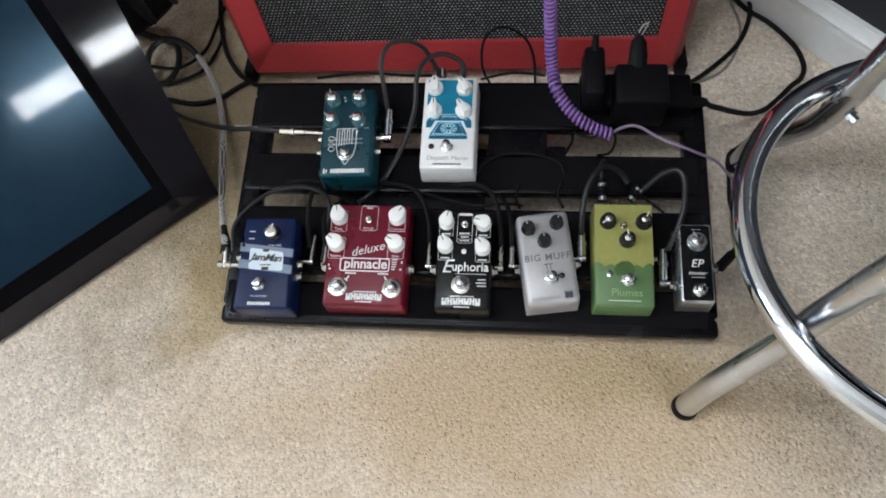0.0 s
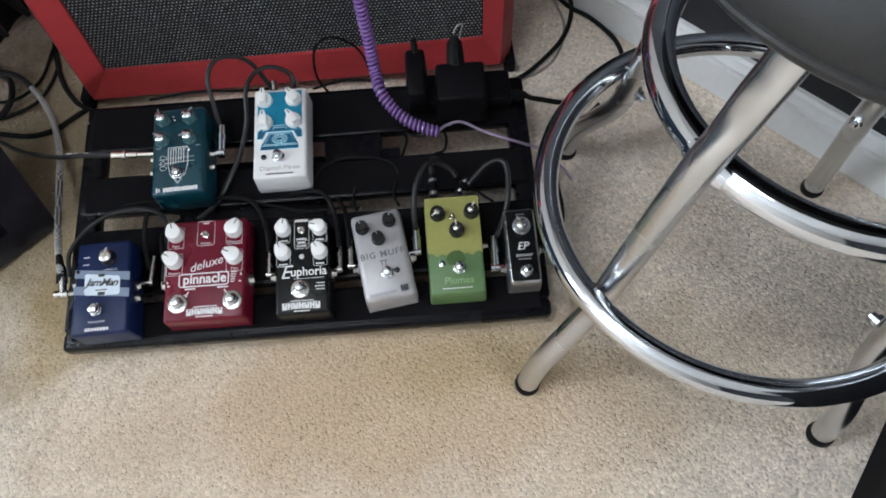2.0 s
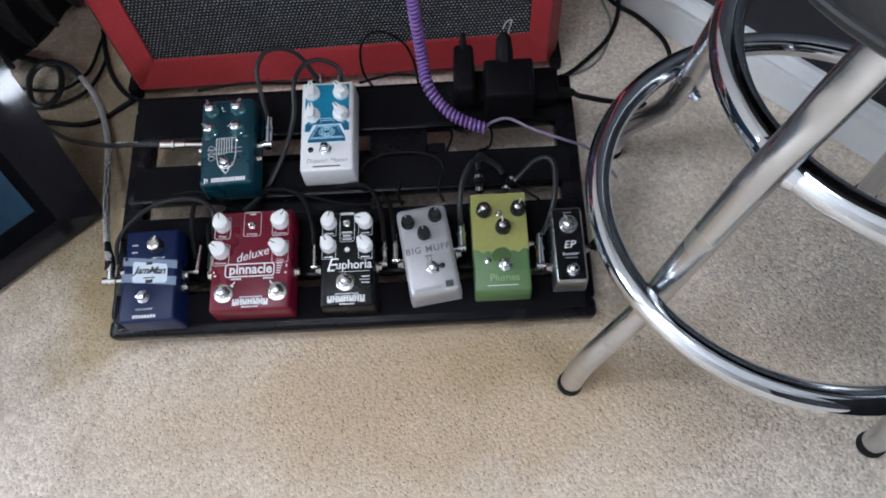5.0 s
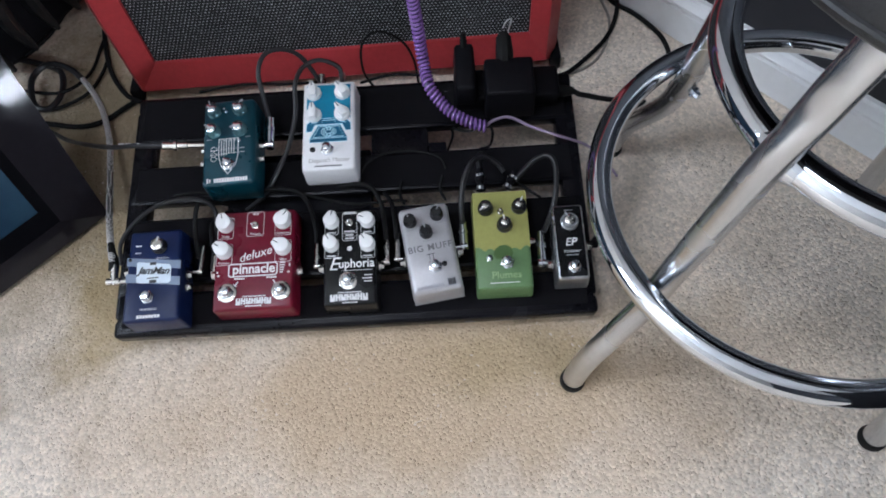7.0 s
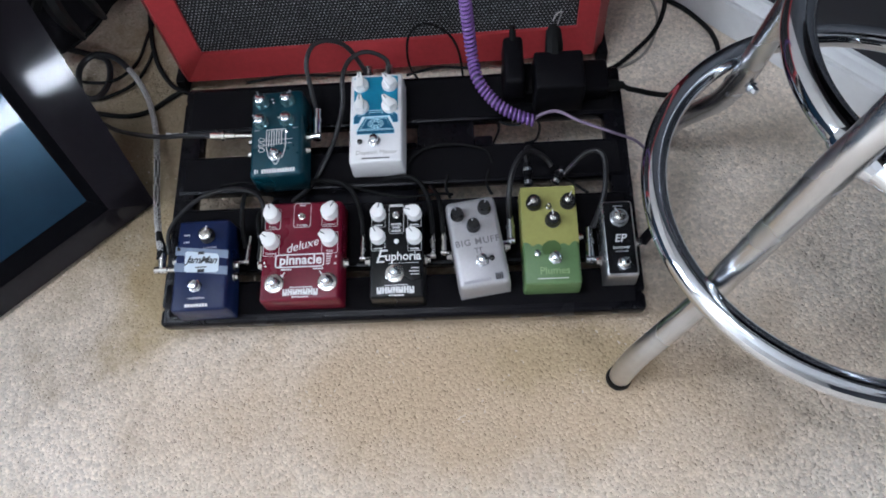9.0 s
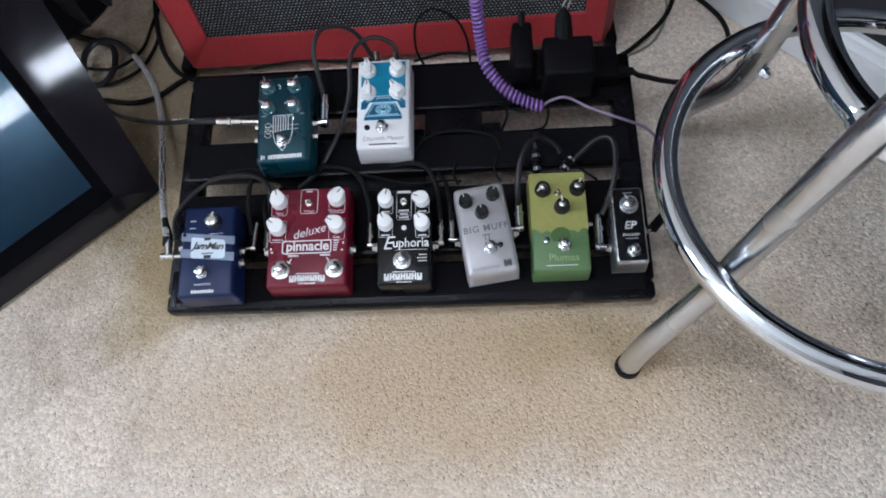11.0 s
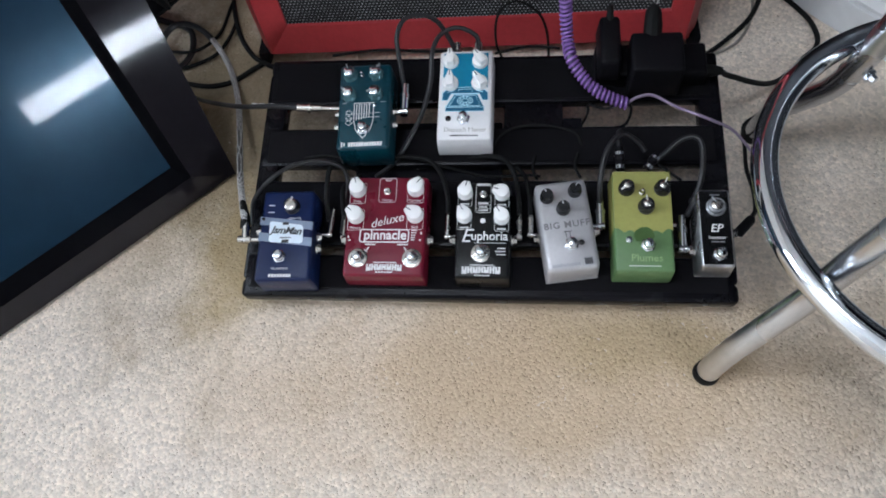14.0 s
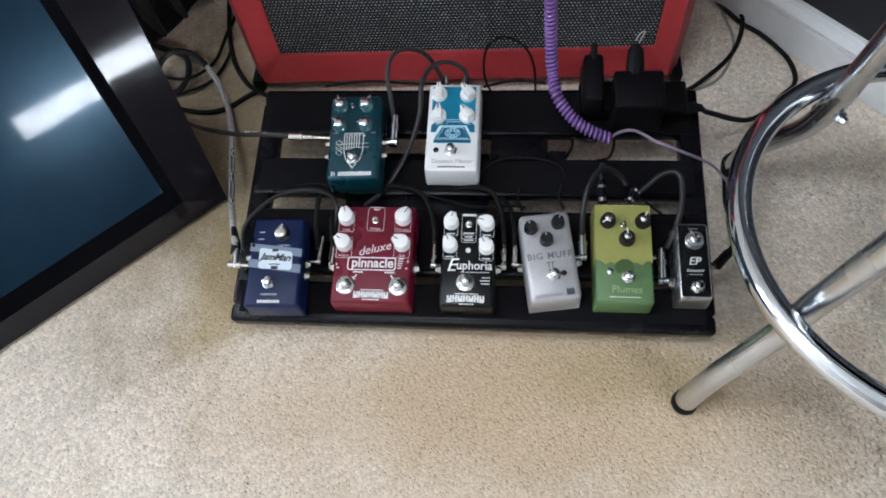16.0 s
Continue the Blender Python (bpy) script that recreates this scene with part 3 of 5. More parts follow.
def round_knob(ob, x, y, z, turn, r, h, material, cap=None, line=WHITE_PRINT, label="", crown=0.7):
    """A fluted turned knob with an optional metal cap."""
    bm = lathe([(r, 0), (r, h * 0.3), (r * 0.9, h * 0.4), (r * 0.86, h * 0.9), (r * 0.78, h)], 28)
    k = part("knob", bm, material, ob, label, pose(x, y, z, 0, 0, turn))
    if cap:
        part("cap", lathe([(r * crown, h - 0.0005), (r * crown, h + 0.001), (r * crown * 0.83, h + 0.0018), (r * crown * 0.43, h + 0.0022), (0, h + 0.0023)], 24), cap, k)
    part("index_line", box(-0.0006, r * 0.3, h, 0.0006, r * 0.98, h + 0.0022), line, k)
    return k


def footswitch(ob, x, y, z, washer=0.0):
    """A threaded collar, hex nut and round button."""
    if washer:
        part("washer", lathe([(washer, 0), (washer, 0.0008), (washer * 0.93, 0.0012), (0.004, 0.0012)], 28), STEEL, ob, "", pose(x, y, z))
    sw = part("footswitch", lathe([(0.0078, 0), (0.0078, 0.0026), (0.0068, 0.0032)], 6), CHROME, ob, "chrome footswitch", pose(x, y, z, 0, 0, 12))
    part("collar", lathe([(0.0062, 0.0026), (0.0062, 0.0056), (0.0056, 0.006)], 24), STEEL, sw)
    part("button", lathe([(0.005, 0.0056), (0.0054, 0.007), (0.0054, 0.0098), (0.0046, 0.0112), (0.0024, 0.0119), (0, 0.0121)], 24), CHROME, sw)


def side_jack(ob, x, y, z, sign, r=0.0058):
    """A jack's nut and bush on a pedal's side; sign: the side it looks to."""
    bm = lathe([(r, 0), (r, 0.0026), (r * 0.75, 0.003), (r * 0.72, 0.006), (r * 0.5, 0.006)], 6)
    part("jack", bm, STEEL, ob, "", pose(x, y, z, 0, 90 * sign, 0))


def lens(ob, x, y, z, material=CHROME, r=0.0028):
    part("indicator", lathe([(r * 1.3, 0), (r * 1.3, 0.001), (r, 0.0012), (r * 0.8, 0.002), (0, 0.0026)], 16), material, ob, "", pose(x, y, z))


def print_on(ob, bm, material=WHITE_PRINT, label=""):
    return part("print", bm, material, ob, label, smooth=False)


# ---- the blue pedal ----
H = 0.042
p = enclosure(0.0605, 0.107, H, BLUE, "dark blue looper pedal with pale name label and diagonal band", "effects pedal", 0.0615, 0.0572, 1.4, name="looper_pedal")
for piece in p.children:
    for vert in piece.data.vertices:
        vert.co.x *= 1 - 0.7 * vert.co.y
T = H - 0.003
band = bmesh.new()
for y0, y1 in ((0.011, 0.0205), (-0.0085, 0.0015)):
    prism([(-0.0306, y0 + 0.002), (0.0306, y0 - 0.0075 + 0.002), (0.0306, y1 - 0.0075 + 0.002), (-0.0306, y1 + 0.002)], T - 0.001, T + 0.0003, band)
part("band", band, BLUE_BAND, p, "grey blue diagonal band", smooth=False)
lab = prism([(-0.019, 0.0152), (-0.0186, -0.0065), (-0.016, -0.0085), (0.018, -0.0105), (0.0205, -0.0085), (0.02, 0.0085), (0.018, 0.0115), (-0.017, 0.0165)], T, T + 0.0005)
lab = part("name_label", lab, LABEL, p, "pale blue rounded name label")
part("print", lettering("JamMan", 0.0118, 0.0005, 0.0048, T + 0.0006, shear=0.35, turn=-4, spacing=0.92, bold=0.00025), DARK_PRINT, lab, smooth=False)
part("print", word_bars(-0.006, 0.007, -0.0035, 0.0014, 8, T + 0.0006), DARK_PRINT, lab, smooth=False)
part("slot", bars([(-0.0035, -0.0095, 0.0045, -0.0058), (-0.004, 0.0118, 0.003, 0.015)], T + 0.0006), DARK_PRINT, lab, smooth=False)
round_knob(p, 0.0055, 0.0335, T, -10, 0.009, 0.0085, KNOB_BLACK, STEEL, WHITE_PRINT, "silver faced knob", 0.82)
footswitch(p, -0.004, -0.026, T, 0.0)
print_on(p, word_bars(-0.022, -0.015, 0.036, 0.0015, 3, T))
print_on(p, word_bars(-0.022, -0.015, 0.0275, 0.0015, 3, T, 2))
print_on(p, lettering("PLAY", 0.0028, -0.0175, 0.0195, T))
print_on(p, lettering("LOOP LEVEL", 0.0028, 0.009, 0.0195, T))
print_on(p, lettering("TRUE BYPASS", 0.0032, -0.003, -0.0395, T))
print_on(p, word_bars(-0.015, 0.011, -0.0475, 0.0036, 8, T, 5))
lens(p, -0.027, 0.0195, T, KNOB_BLACK, 0.0016)
for y in (0.002, -0.012):
    side_jack(p, 0.0325, y, 0.024, 1)
side_jack(p, -0.0325, 0.01, 0.024, -1)

# ---- the crimson double pedal ----
H = 0.038
T = H - 0.003
p = enclosure(0.0895, 0.118, H, CRIMSON, "crimson double overdrive pedal with four white pointer knobs", "effects pedal", 0.174, 0.0708)
for x, y, a in ((-0.0345, 0.0455, 14), (0.0315, 0.0465, -38), (-0.0345, 0.0135, 52), (0.0325, 0.0145, 60)):
    pointer_knob(p, x, y - 0.003, T, a, 0.0094)
    print_on(p, frame_plate(x - 0.0092, y - 0.0195, x + 0.0092, y + 0.006, 0.0004, 0.002, T - 0.001, T + 0.0002))
    print_on(p, lettering("Gain" if x > 0 > y - 0.03 else "Contour" if x > 0 else "Tone" if y > 0.03 else "Volume", 0.0042, x, y - 0.0165, T))
print_on(p, frame_plate(-0.0105, 0.0275, 0.0095, 0.0575, 0.0005, 0.003, T - 0.001, T + 0.0002))
print_on(p, lettering("Vintage", 0.0042, -0.0005, 0.0305, T))
print_on(p, word_bars(-0.004, 0.003, 0.0548, 0.002, 5, T, 4))
sw = part("toggle_switch", lathe([(0.0046, 0), (0.0046, 0.002), (0.003, 0.0025), (0.003, 0.005)], 6), STEEL, p, "", pose(-0.0005, 0.0405, T))
part("lever", lathe([(0.0011, 0.004), (0.0015, 0.012), (0.0013, 0.0135), (0, 0.014)], 12), CHROME, sw, "", pose(0, 0, 0, 14, 0, 0))
print_on(p, lettering("deluxe", 0.0142, 0.0005, 0.0054, T, shear=0.35, turn=14))
print_on(p, frame_plate(-0.029, -0.0205, 0.027, -0.0045, 0.0014, 0.0035, T - 0.001, T + 0.0002))
print_on(p, lettering("pinnacle", 0.0158, 0.0, -0.0118, T, width=0.93, bold=0.0004))
speed = bmesh.new()
for i in range(5):
    box(0.029, -0.0065 - i * 0.0028, T, 0.0355 - 0.0006 * i, -0.0053 - i * 0.0028, T + 0.0002, bm=speed)
print_on(p, speed)
for x, y, s in ((-0.0155, -0.026, -1), (0.0205, -0.026, 1)):
    bm = word_bars(x - 0.006, x + 0.006, y + 0.0035, 0.002, 5, T, 7)
    prism([(x + s * 0.001, y), (x + s * 0.004, y - 0.0045), (x + s * 0.0052, y - 0.0037), (x + s * 0.0022, y + 0.0008)][:: 1 if s > 0 else -1], T, T + 0.0002, bm)
    prism([(x + s * 0.007, y - 0.0068), (x + s * 0.0066, y - 0.002), (x + s * 0.0022, y - 0.0052)][:: 1 if s > 0 else -1], T, T + 0.0002, bm)
    print_on(p, bm)
print_on(p, bars([(-0.042, -0.015, -0.0405, -0.0125), (-0.0412, -0.0185, -0.0385, -0.0172), (0.0395, -0.0105, 0.041, -0.0075), (0.038, -0.018, 0.0405, -0.0165)], T))
for x in (-0.0285, 0.0315):
    footswitch(p, x, -0.0385, T, 0.0108)
logo = mark_blocks(-0.0185, 0.0215, -0.0522, -0.0455, 7, T, 11)
word_bars(-0.008, 0.011, -0.0546, 0.0013, 6, T, 13, logo)
print_on(p, logo, label="white block maker's mark")
print_on(p, word_bars(-0.011, 0.015, -0.0435, 0.0013, 14, T, 12))
side_jack(p, 0.0462, -0.012, 0.02, 1, 0.0066)
side_jack(p, -0.0462, -0.012, 0.02, -1, 0.0066)

# ---- the black drive pedal ----
p = enclosure(0.0595, 0.112, H, JET, "black overdrive pedal with white pointer knobs and script name", "effects pedal", 0.282, 0.067)
for x, y, a in ((-0.0205, 0.0455, -14), (0.0205, 0.0445, 74), (-0.0205, 0.0175, 26), (0.0205, 0.016, 34)):
    pointer_knob(p, x, y - 0.003, T, a, 0.0086)
    print_on(p, frame_plate(x - 0.0078, y - 0.0185, x + 0.0078, y + 0.004, 0.0004, 0.002, T - 0.001, T + 0.0002))
    print_on(p, word_bars(x - 0.005, x + 0.005, y - 0.0158, 0.0016, 6, T, int(y * 1e4)))
print_on(p, frame_plate(-0.0085, 0.019, 0.0085, 0.0545, 0.0005, 0.003, T - 0.001, T + 0.0002))
print_on(p, bars([(-0.0075, 0.0515, 0.0075, 0.0538)], T))
for i, w in enumerate((0.006, 0.0045, 0.0055)):
    print_on(p, word_bars(-w, w, 0.0305 - i * 0.0042, 0.0021, 6, T, i))
print_on(p, bars([(-0.008, 0.0282, 0.008, 0.0285), (-0.008, 0.024, 0.008, 0.0243)], T))
sw = part("toggle_switch", lathe([(0.0046, 0), (0.0046, 0.002), (0.003, 0.0025), (0.003, 0.005)], 6), STEEL, p, "", pose(0, 0.041, T))
part("lever", lathe([(0.0011, 0.004), (0.0015, 0.012), (0.0013, 0.0135), (0, 0.014)], 12), CHROME, sw, "", pose(0, 0, 0, 10, 0, 0))
lens(p, 0.0, 0.0095, T, WHITE_PRINT, 0.0022)
print_on(p, lettering("E", 0.022, -0.0185, -0.0085, T, shear=0.3))
print_on(p, lettering("uphoria", 0.0145, 0.0075, -0.0085, T, width=0.9, bold=0.0002))
print_on(p, bars([(-0.009, -0.0165, 0.025, -0.016)], T))
for i, w in enumerate((0.009, 0.011, 0.0095)):
    print_on(p, word_bars(0.0255 - w, 0.0255, -0.0225 - i * 0.0035, 0.0014, 6, T, i + 20))
footswitch(p, -0.0015, -0.028, T, 0.0105)
logo = mark_blocks(-0.0215, 0.0205, -0.0505, -0.0432, 7, T, 31)
word_bars(-0.008, 0.009, -0.0532, 0.0013, 6, T, 33, logo)
print_on(p, logo, label="white block maker's mark")
print_on(p, word_bars(-0.013, 0.013, -0.0415, 0.0012, 14, T, 32))
side_jack(p, 0.0312, -0.008, 0.02, 1)
side_jack(p, -0.0312, -0.008, 0.02, -1)

# ---- the silver fuzz pedal, turned a little ----
H = 0.043
T = H - 0.003
p = enclosure(0.056, 0.104, H, SILVER, "silver grey fuzz pedal with three black knobs, turned askew", "effects pedal", 0.3725, 0.071, 8.2, 0.006)
for x, y, a in ((-0.0165, 0.0375, 20), (0.0145, 0.0405, -30), (-0.001, 0.0215, 8)):
    round_knob(p, x, y - 0.004, T, a, 0.0076, 0.0125, KNOB_BLACK, None, GREY_PRINT, "black knob")
    print_on(p, word_bars(x - 0.005, x + 0.005, y - 0.0135, 0.0012, 7, T, int(y * 1e4)), GREY_PRINT)
big = lettering("BIG MUFF", 0.0104, 0.0, -0.0005, T, spacing=1.15, bold=0.0002)
print_on(p, big, mat("mid_grey_print", (0.16, 0.155, 0.16), 0.5), "mid grey title")
print_on(p, bars([(-0.0045, -0.0085, 0.0045, -0.0078), (-0.0025, -0.0145, -0.0018, -0.0085), (0.0016, -0.0145, 0.0024, -0.0085)], T), DARK_PRINT)
footswitch(p, 0.002, -0.0235, T)
lens(p, 0.0125, -0.0225, T, KNOB_BLACK, 0.0024)
print_on(p, word_bars(-0.022, 0.008, -0.0455, 0.0035, 14, T, 44), GREY_PRINT)
print_on(p, bars([(0.012, -0.0485, 0.0215, -0.039)], T), GREY_PRINT)
print_on(p, word_bars(0.0128, 0.021, -0.0438, 0.007, 4, T + 0.0003, 45), DARK_PRINT)
side_jack(p, 0.03, -0.006, 0.022, 1)
side_jack(p, -0.03, -0.006, 0.022, -1)

# ---- the green pedal ----
H = 0.042
T = H - 0.003
p = enclosure(0.0605, 0.114, H, GREEN, "yellow-green overdrive pedal with leaf green lower part", "effects pedal", 0.4535, 0.0762, 0.0, 0.0028)
wave = [(0.0304, -0.0115), (0.0304, 0.0572), (-0.0304, 0.0572), (-0.0304, -0.009)]
wave += [(-0.0304 + 0.0608 * i / 28, -0.013 + 0.0045 * abs(math.sin((28 - i) * 0.52 + 0.4)) - 0.0035 * math.sin(math.pi * i / 28)) for i in range(1, 28)]
part("painted_sky", prism(wave, T - 0.001, T + 0.00025), OLIVE, p, "yellow-green upper paint", smooth=False)
part("painted_skirt", box(-0.032, -0.012, 0.0032, 0.032, 0.0588, T - 0.003, 0.002, 1, taper=0.0012), OLIVE, p, "yellow-green upper sides")
part("painted_shrub", prism([(-0.008, -0.024), (0.008, -0.024), (0.011, -0.018), (0.009, -0.011), (0.004, -0.0075), (-0.003, -0.008), (-0.009, -0.012), (-0.011, -0.018)], T, T + 0.0004), GREEN_DARK, p, smooth=False)
part("painted_ray", prism([(-0.025, 0.012), (-0.004, 0.021), (-0.012, 0.024), (-0.026, 0.022)], T - 0.0005, T + 0.0002), mat("olive_shade_paint", (0.25, 0.26, 0.025), 0.42), p, smooth=False)
for x, y, a in ((-0.0165, 0.0415, 130), (0.0215, 0.0415, -25), (0.0035, 0.0205, 6)):
    round_knob(p, x, y - 0.005, T, a, 0.0088, 0.0115, KNOB_BLACK, STEEL, WHITE_PRINT, "black knob with silver cap", 0.5)
part("toggle_switch", lathe([(0.0036, 0), (0.0036, 0.002), (0.0022, 0.003), (0.0018, 0.009), (0, 0.0095)], 8), BRASS, p, "", pose(0.0, 0.032, T))
footswitch(p, 0.0035, -0.0285, T)
lens(p, -0.0155, -0.022, T)
print_on(p, lettering("Plumes", 0.0115, 0.002, -0.0425, T + 0.0003), mat("pale_green_print", (0.3, 0.42, 0.2), 0.5))
print_on(p, bars([(-0.017, -0.0515, 0.016, -0.0507)], T + 0.0003), WHITE_PRINT)
for x in (-0.0165, 0.0185):
    part("jack", lathe([(0.0056, 0), (0.0056, 0.003), (0.004, 0.006)], 6), STEEL, p, "", pose(x, 0.058, 0.021, -90))
side_jack(p, 0.032, 0.002, 0.02, 1, 0.004)

# ---- the small booster ----
H = 0.038
T = H - 0.003
p = enclosure(0.0345, 0.088, H, mat("polished_alloy", (0.5, 0.5, 0.51), 0.3, 0.9), "small polished alloy booster pedal with black face", "effects pedal", 0.529, 0.0705, 0.0, 0.004, 0.002)
part("face_plate", prism(rounded(-0.0152, -0.0415, 0.0152, 0.0415, 0.002), T - 0.0008, T + 0.0003), JET, p, "black face plate")
round_knob(p, 0.0012, 0.0225, T, 30, 0.0102, 0.008, mat("clear_knob", (0.4, 0.41, 0.43), 0.25, 0.6, vary=0.25, scale=200), STEEL, GREY_PRINT, "clear silver knob", 0.6)
print_on(p, lettering("EP", 0.0125, 0.0, -0.0015, T + 0.0003, shear=0.25, bold=0.0001))
print_on(p, lettering("booster", 0.0058, 0.0005, -0.0118, T + 0.0003, shear=0.25))
print_on(p, word_bars(-0.006, 0.008, -0.0165, 0.0012, 9, T + 0.0003, 51), GREY_PRINT)
print_on(p, bars([(-0.004, 0.0365, 0.006, 0.0373)], T + 0.0003), GREY_PRINT)
footswitch(p, 0.0015, -0.031, T + 0.0003)
side_jack(p, 0.0195, -0.002, 0.019, 1)
side_jack(p, -0.0195, -0.022, 0.019, -1)

# ---- the teal reverb ----
H = 0.046
T = H - 0.003
p = enclosure(0.062, 0.114, H, TEAL, "deep teal metallic reverb pedal with four clear knobs", "effects pedal", 0.1388, 0.2185, 2.2, 0.005)
for x, y, a in ((-0.018, 0.0465, 20), (0.0135, 0.0465, -40), (-0.018, 0.019, 60), (0.0135, 0.019, 100)):
    round_knob(p, x, y - 0.005, T, a, 0.0092, 0.0105, TEAL_KNOB, CHROME, GREY_PRINT, "clear knob with chrome cap")
part("toggle_switch", lathe([(0.0026, 0), (0.0024, 0.003), (0.0014, 0.004), (0.0014, 0.009), (0, 0.0095)], 10), CHROME, p, "", pose(-0.003, 0.04, T))
lens(p, 0.0125, 0.0, T, CHROME, 0.0018)
shield = [(-0.0115, 0.0035), (0.0115, 0.0035), (0.0114, -0.02), (0.0085, -0.032), (0.0, -0.043), (-0.0085, -0.032), (-0.0114, -0.02)]
bm = bmesh.new()
for a, b in zip(shield, shield[1:] + shield[:1]):
    sweep([(*a, T), (*b, T)], 0.0005, 6, bm)
for x in (-0.0085, -0.0055, -0.0025, 0.0005, 0.0035, 0.0065):
    sweep([(x, 0.0015, T), (x, -0.015 - 0.004 * abs(math.sin(900 * x)), T)], 0.0005, 6, bm)
for y in (-0.0105, -0.016):
    sweep([(-0.022, y - 0.001, T), (-0.005, y, T), (0.019, y + 0.0005, T)], 0.0003, 6, bm)
for dy in (-0.009, -0.0165, -0.0225):
    sweep(spline([(-0.013, dy, T), (-0.018, dy + 0.003, T), (-0.021, dy, T), (-0.017, dy - 0.003, T), (-0.013, dy, T)], 4), 0.0003, 6, bm)
for dx in (-0.0055, 0.0, 0.0055):
    sweep([(dx, 0.0015, T), (dx + 0.003, 0.0015, T)], 0.0005, 6, bm)
print_on(p, bm, label="silver printed shield emblem")
footswitch(p, 0.0005, -0.0315, T)
print_on(p, word_bars(-0.0165, 0.0235, -0.0505, 0.0052, 13, T, 61))
print_on(p, bars([(-0.0248, -0.0535, -0.0232, -0.0475), (-0.022, -0.0525, -0.0205, -0.0485)], T))
print_on(p, word_bars(-0.026, -0.02, 0.004, 0.0012, 4, T, 62), GREY_PRINT)
print_on(p, word_bars(0.02, 0.026, 0.004, 0.0012, 4, T, 63), GREY_PRINT)
for y in (-0.001, -0.0185):
    side_jack(p, 0.032, y, 0.026, 1, 0.0045)
    side_jack(p, -0.032, y, 0.026, -1, 0.0045)

# ---- the white echo pedal ----
H = 0.042
T = H - 0.003
p = enclosure(0.0625, 0.119, H, PEARL, "pearl white echo pedal with turquoise telephone print", "effects pedal", 0.2575, 0.2345, 0.0, 0.003)
part("panel_print", prism([(-0.0268, 0.0085), (0.0262, 0.0085), (0.0262, 0.0555), (-0.0268, 0.0555)], T - 0.0005, T + 0.0002), CYAN, p, "turquoise printed panel", smooth=False)
HANDSET = [(-0.027, -0.0085), (-0.0205, -0.0085), (-0.0165, 0.0005), (0.0165, 0.0005), (0.0205, -0.0085), (0.0268, -0.0085), (0.0265, 0.0015), (0.0185, 0.0088), (-0.0185, 0.0088), (-0.0265, 0.0015)]
phone = prism(HANDSET, T + 0.0001, T + 0.0004)
prism([(-0.0225, -0.0234), (0.0222, -0.0234), (0.0222, -0.0175), (0.0138, -0.0002), (-0.0125, -0.0002), (-0.0225, -0.0175)], T + 0.0001, T + 0.0004, phone)
phone = part("telephone_print", phone, CYAN_DEEP, p, "turquoise printed old telephone", smooth=False)
bm = bmesh.new()
for line in (HANDSET + HANDSET[:1], [(-0.0225, -0.0178), (-0.0127, -0.0006), (0.014, -0.0006), (0.0222, -0.0178), (-0.0225, -0.0178)], [(-0.0225, -0.0178), (-0.0225, -0.0232), (0.0222, -0.0232), (0.0222, -0.0178)],
             [(-0.0185, -0.0162), (-0.011, -0.0022), (0.0122, -0.0022), (0.0182, -0.0162), (-0.0185, -0.0162)], [(-0.008, 0.003), (-0.008, 0.0062), (0.008, 0.0062), (0.008, 0.003)], [(-0.021, 0.0022), (-0.0125, 0.0045)], [(0.021, 0.0022), (0.0125, 0.0045)]):
    sweep([(*q, T + 0.0004) for q in line], 0.00045, 5, bm)
for r in (0.0032, 0.0072):
    sweep([(r * 1.25 * math.cos(i * math.pi / 10), -0.0092 + r * 0.8 * math.sin(i * math.pi / 10), T + 0.0004) for i in range(20)], 0.0005, 5, bm, closed=True)
for i in range(10):
    a = i * 0.63
    lathe([(0.001, T + 0.0003), (0.001, T + 0.0007)], 8, bm, 0.0066 * math.cos(a), -0.0092 + 0.0042 * math.sin(a))
part("print", bm, CYAN_LIGHT, phone, "light blue outlines", smooth=False)
for x, y, a in ((-0.0185, 0.0495, 4), (0.0165, 0.049, 34), (-0.018, 0.0195, 2), (0.0165, 0.0195, 36)):
    pointer_knob(p, x, y - 0.006, T, a, 0.0096, 0.0135, True)
footswitch(p, -0.001, -0.0335, T)
lens(p, -0.0188, -0.0325, T, KNOB_BLACK, 0.0026)
print_on(p, lettering("Dispatch Master", 0.0078, 0.001, -0.0472, T, spacing=0.95), mat("warm_grey_print", (0.36, 0.33, 0.31), 0.5), "warm grey title")
print_on(p, word_bars(-0.016, 0.0165, -0.0545, 0.0018, 18, T, 72), DARK_PRINT)
for x in (-0.016, 0.012):
    part("jack", lathe([(0.0056, 0), (0.0056, 0.003), (0.004, 0.006)], 6), STEEL, p, "", pose(x, 0.061, 0.021, -90))


# ---- cables ----
def cable(name, label, pts, r, material=CABLE_DARK, steps=8, category="cable", n=8):
    return tagged(mesh_ob(name, sweep(spline(pts, steps), r, n), material), label, category)


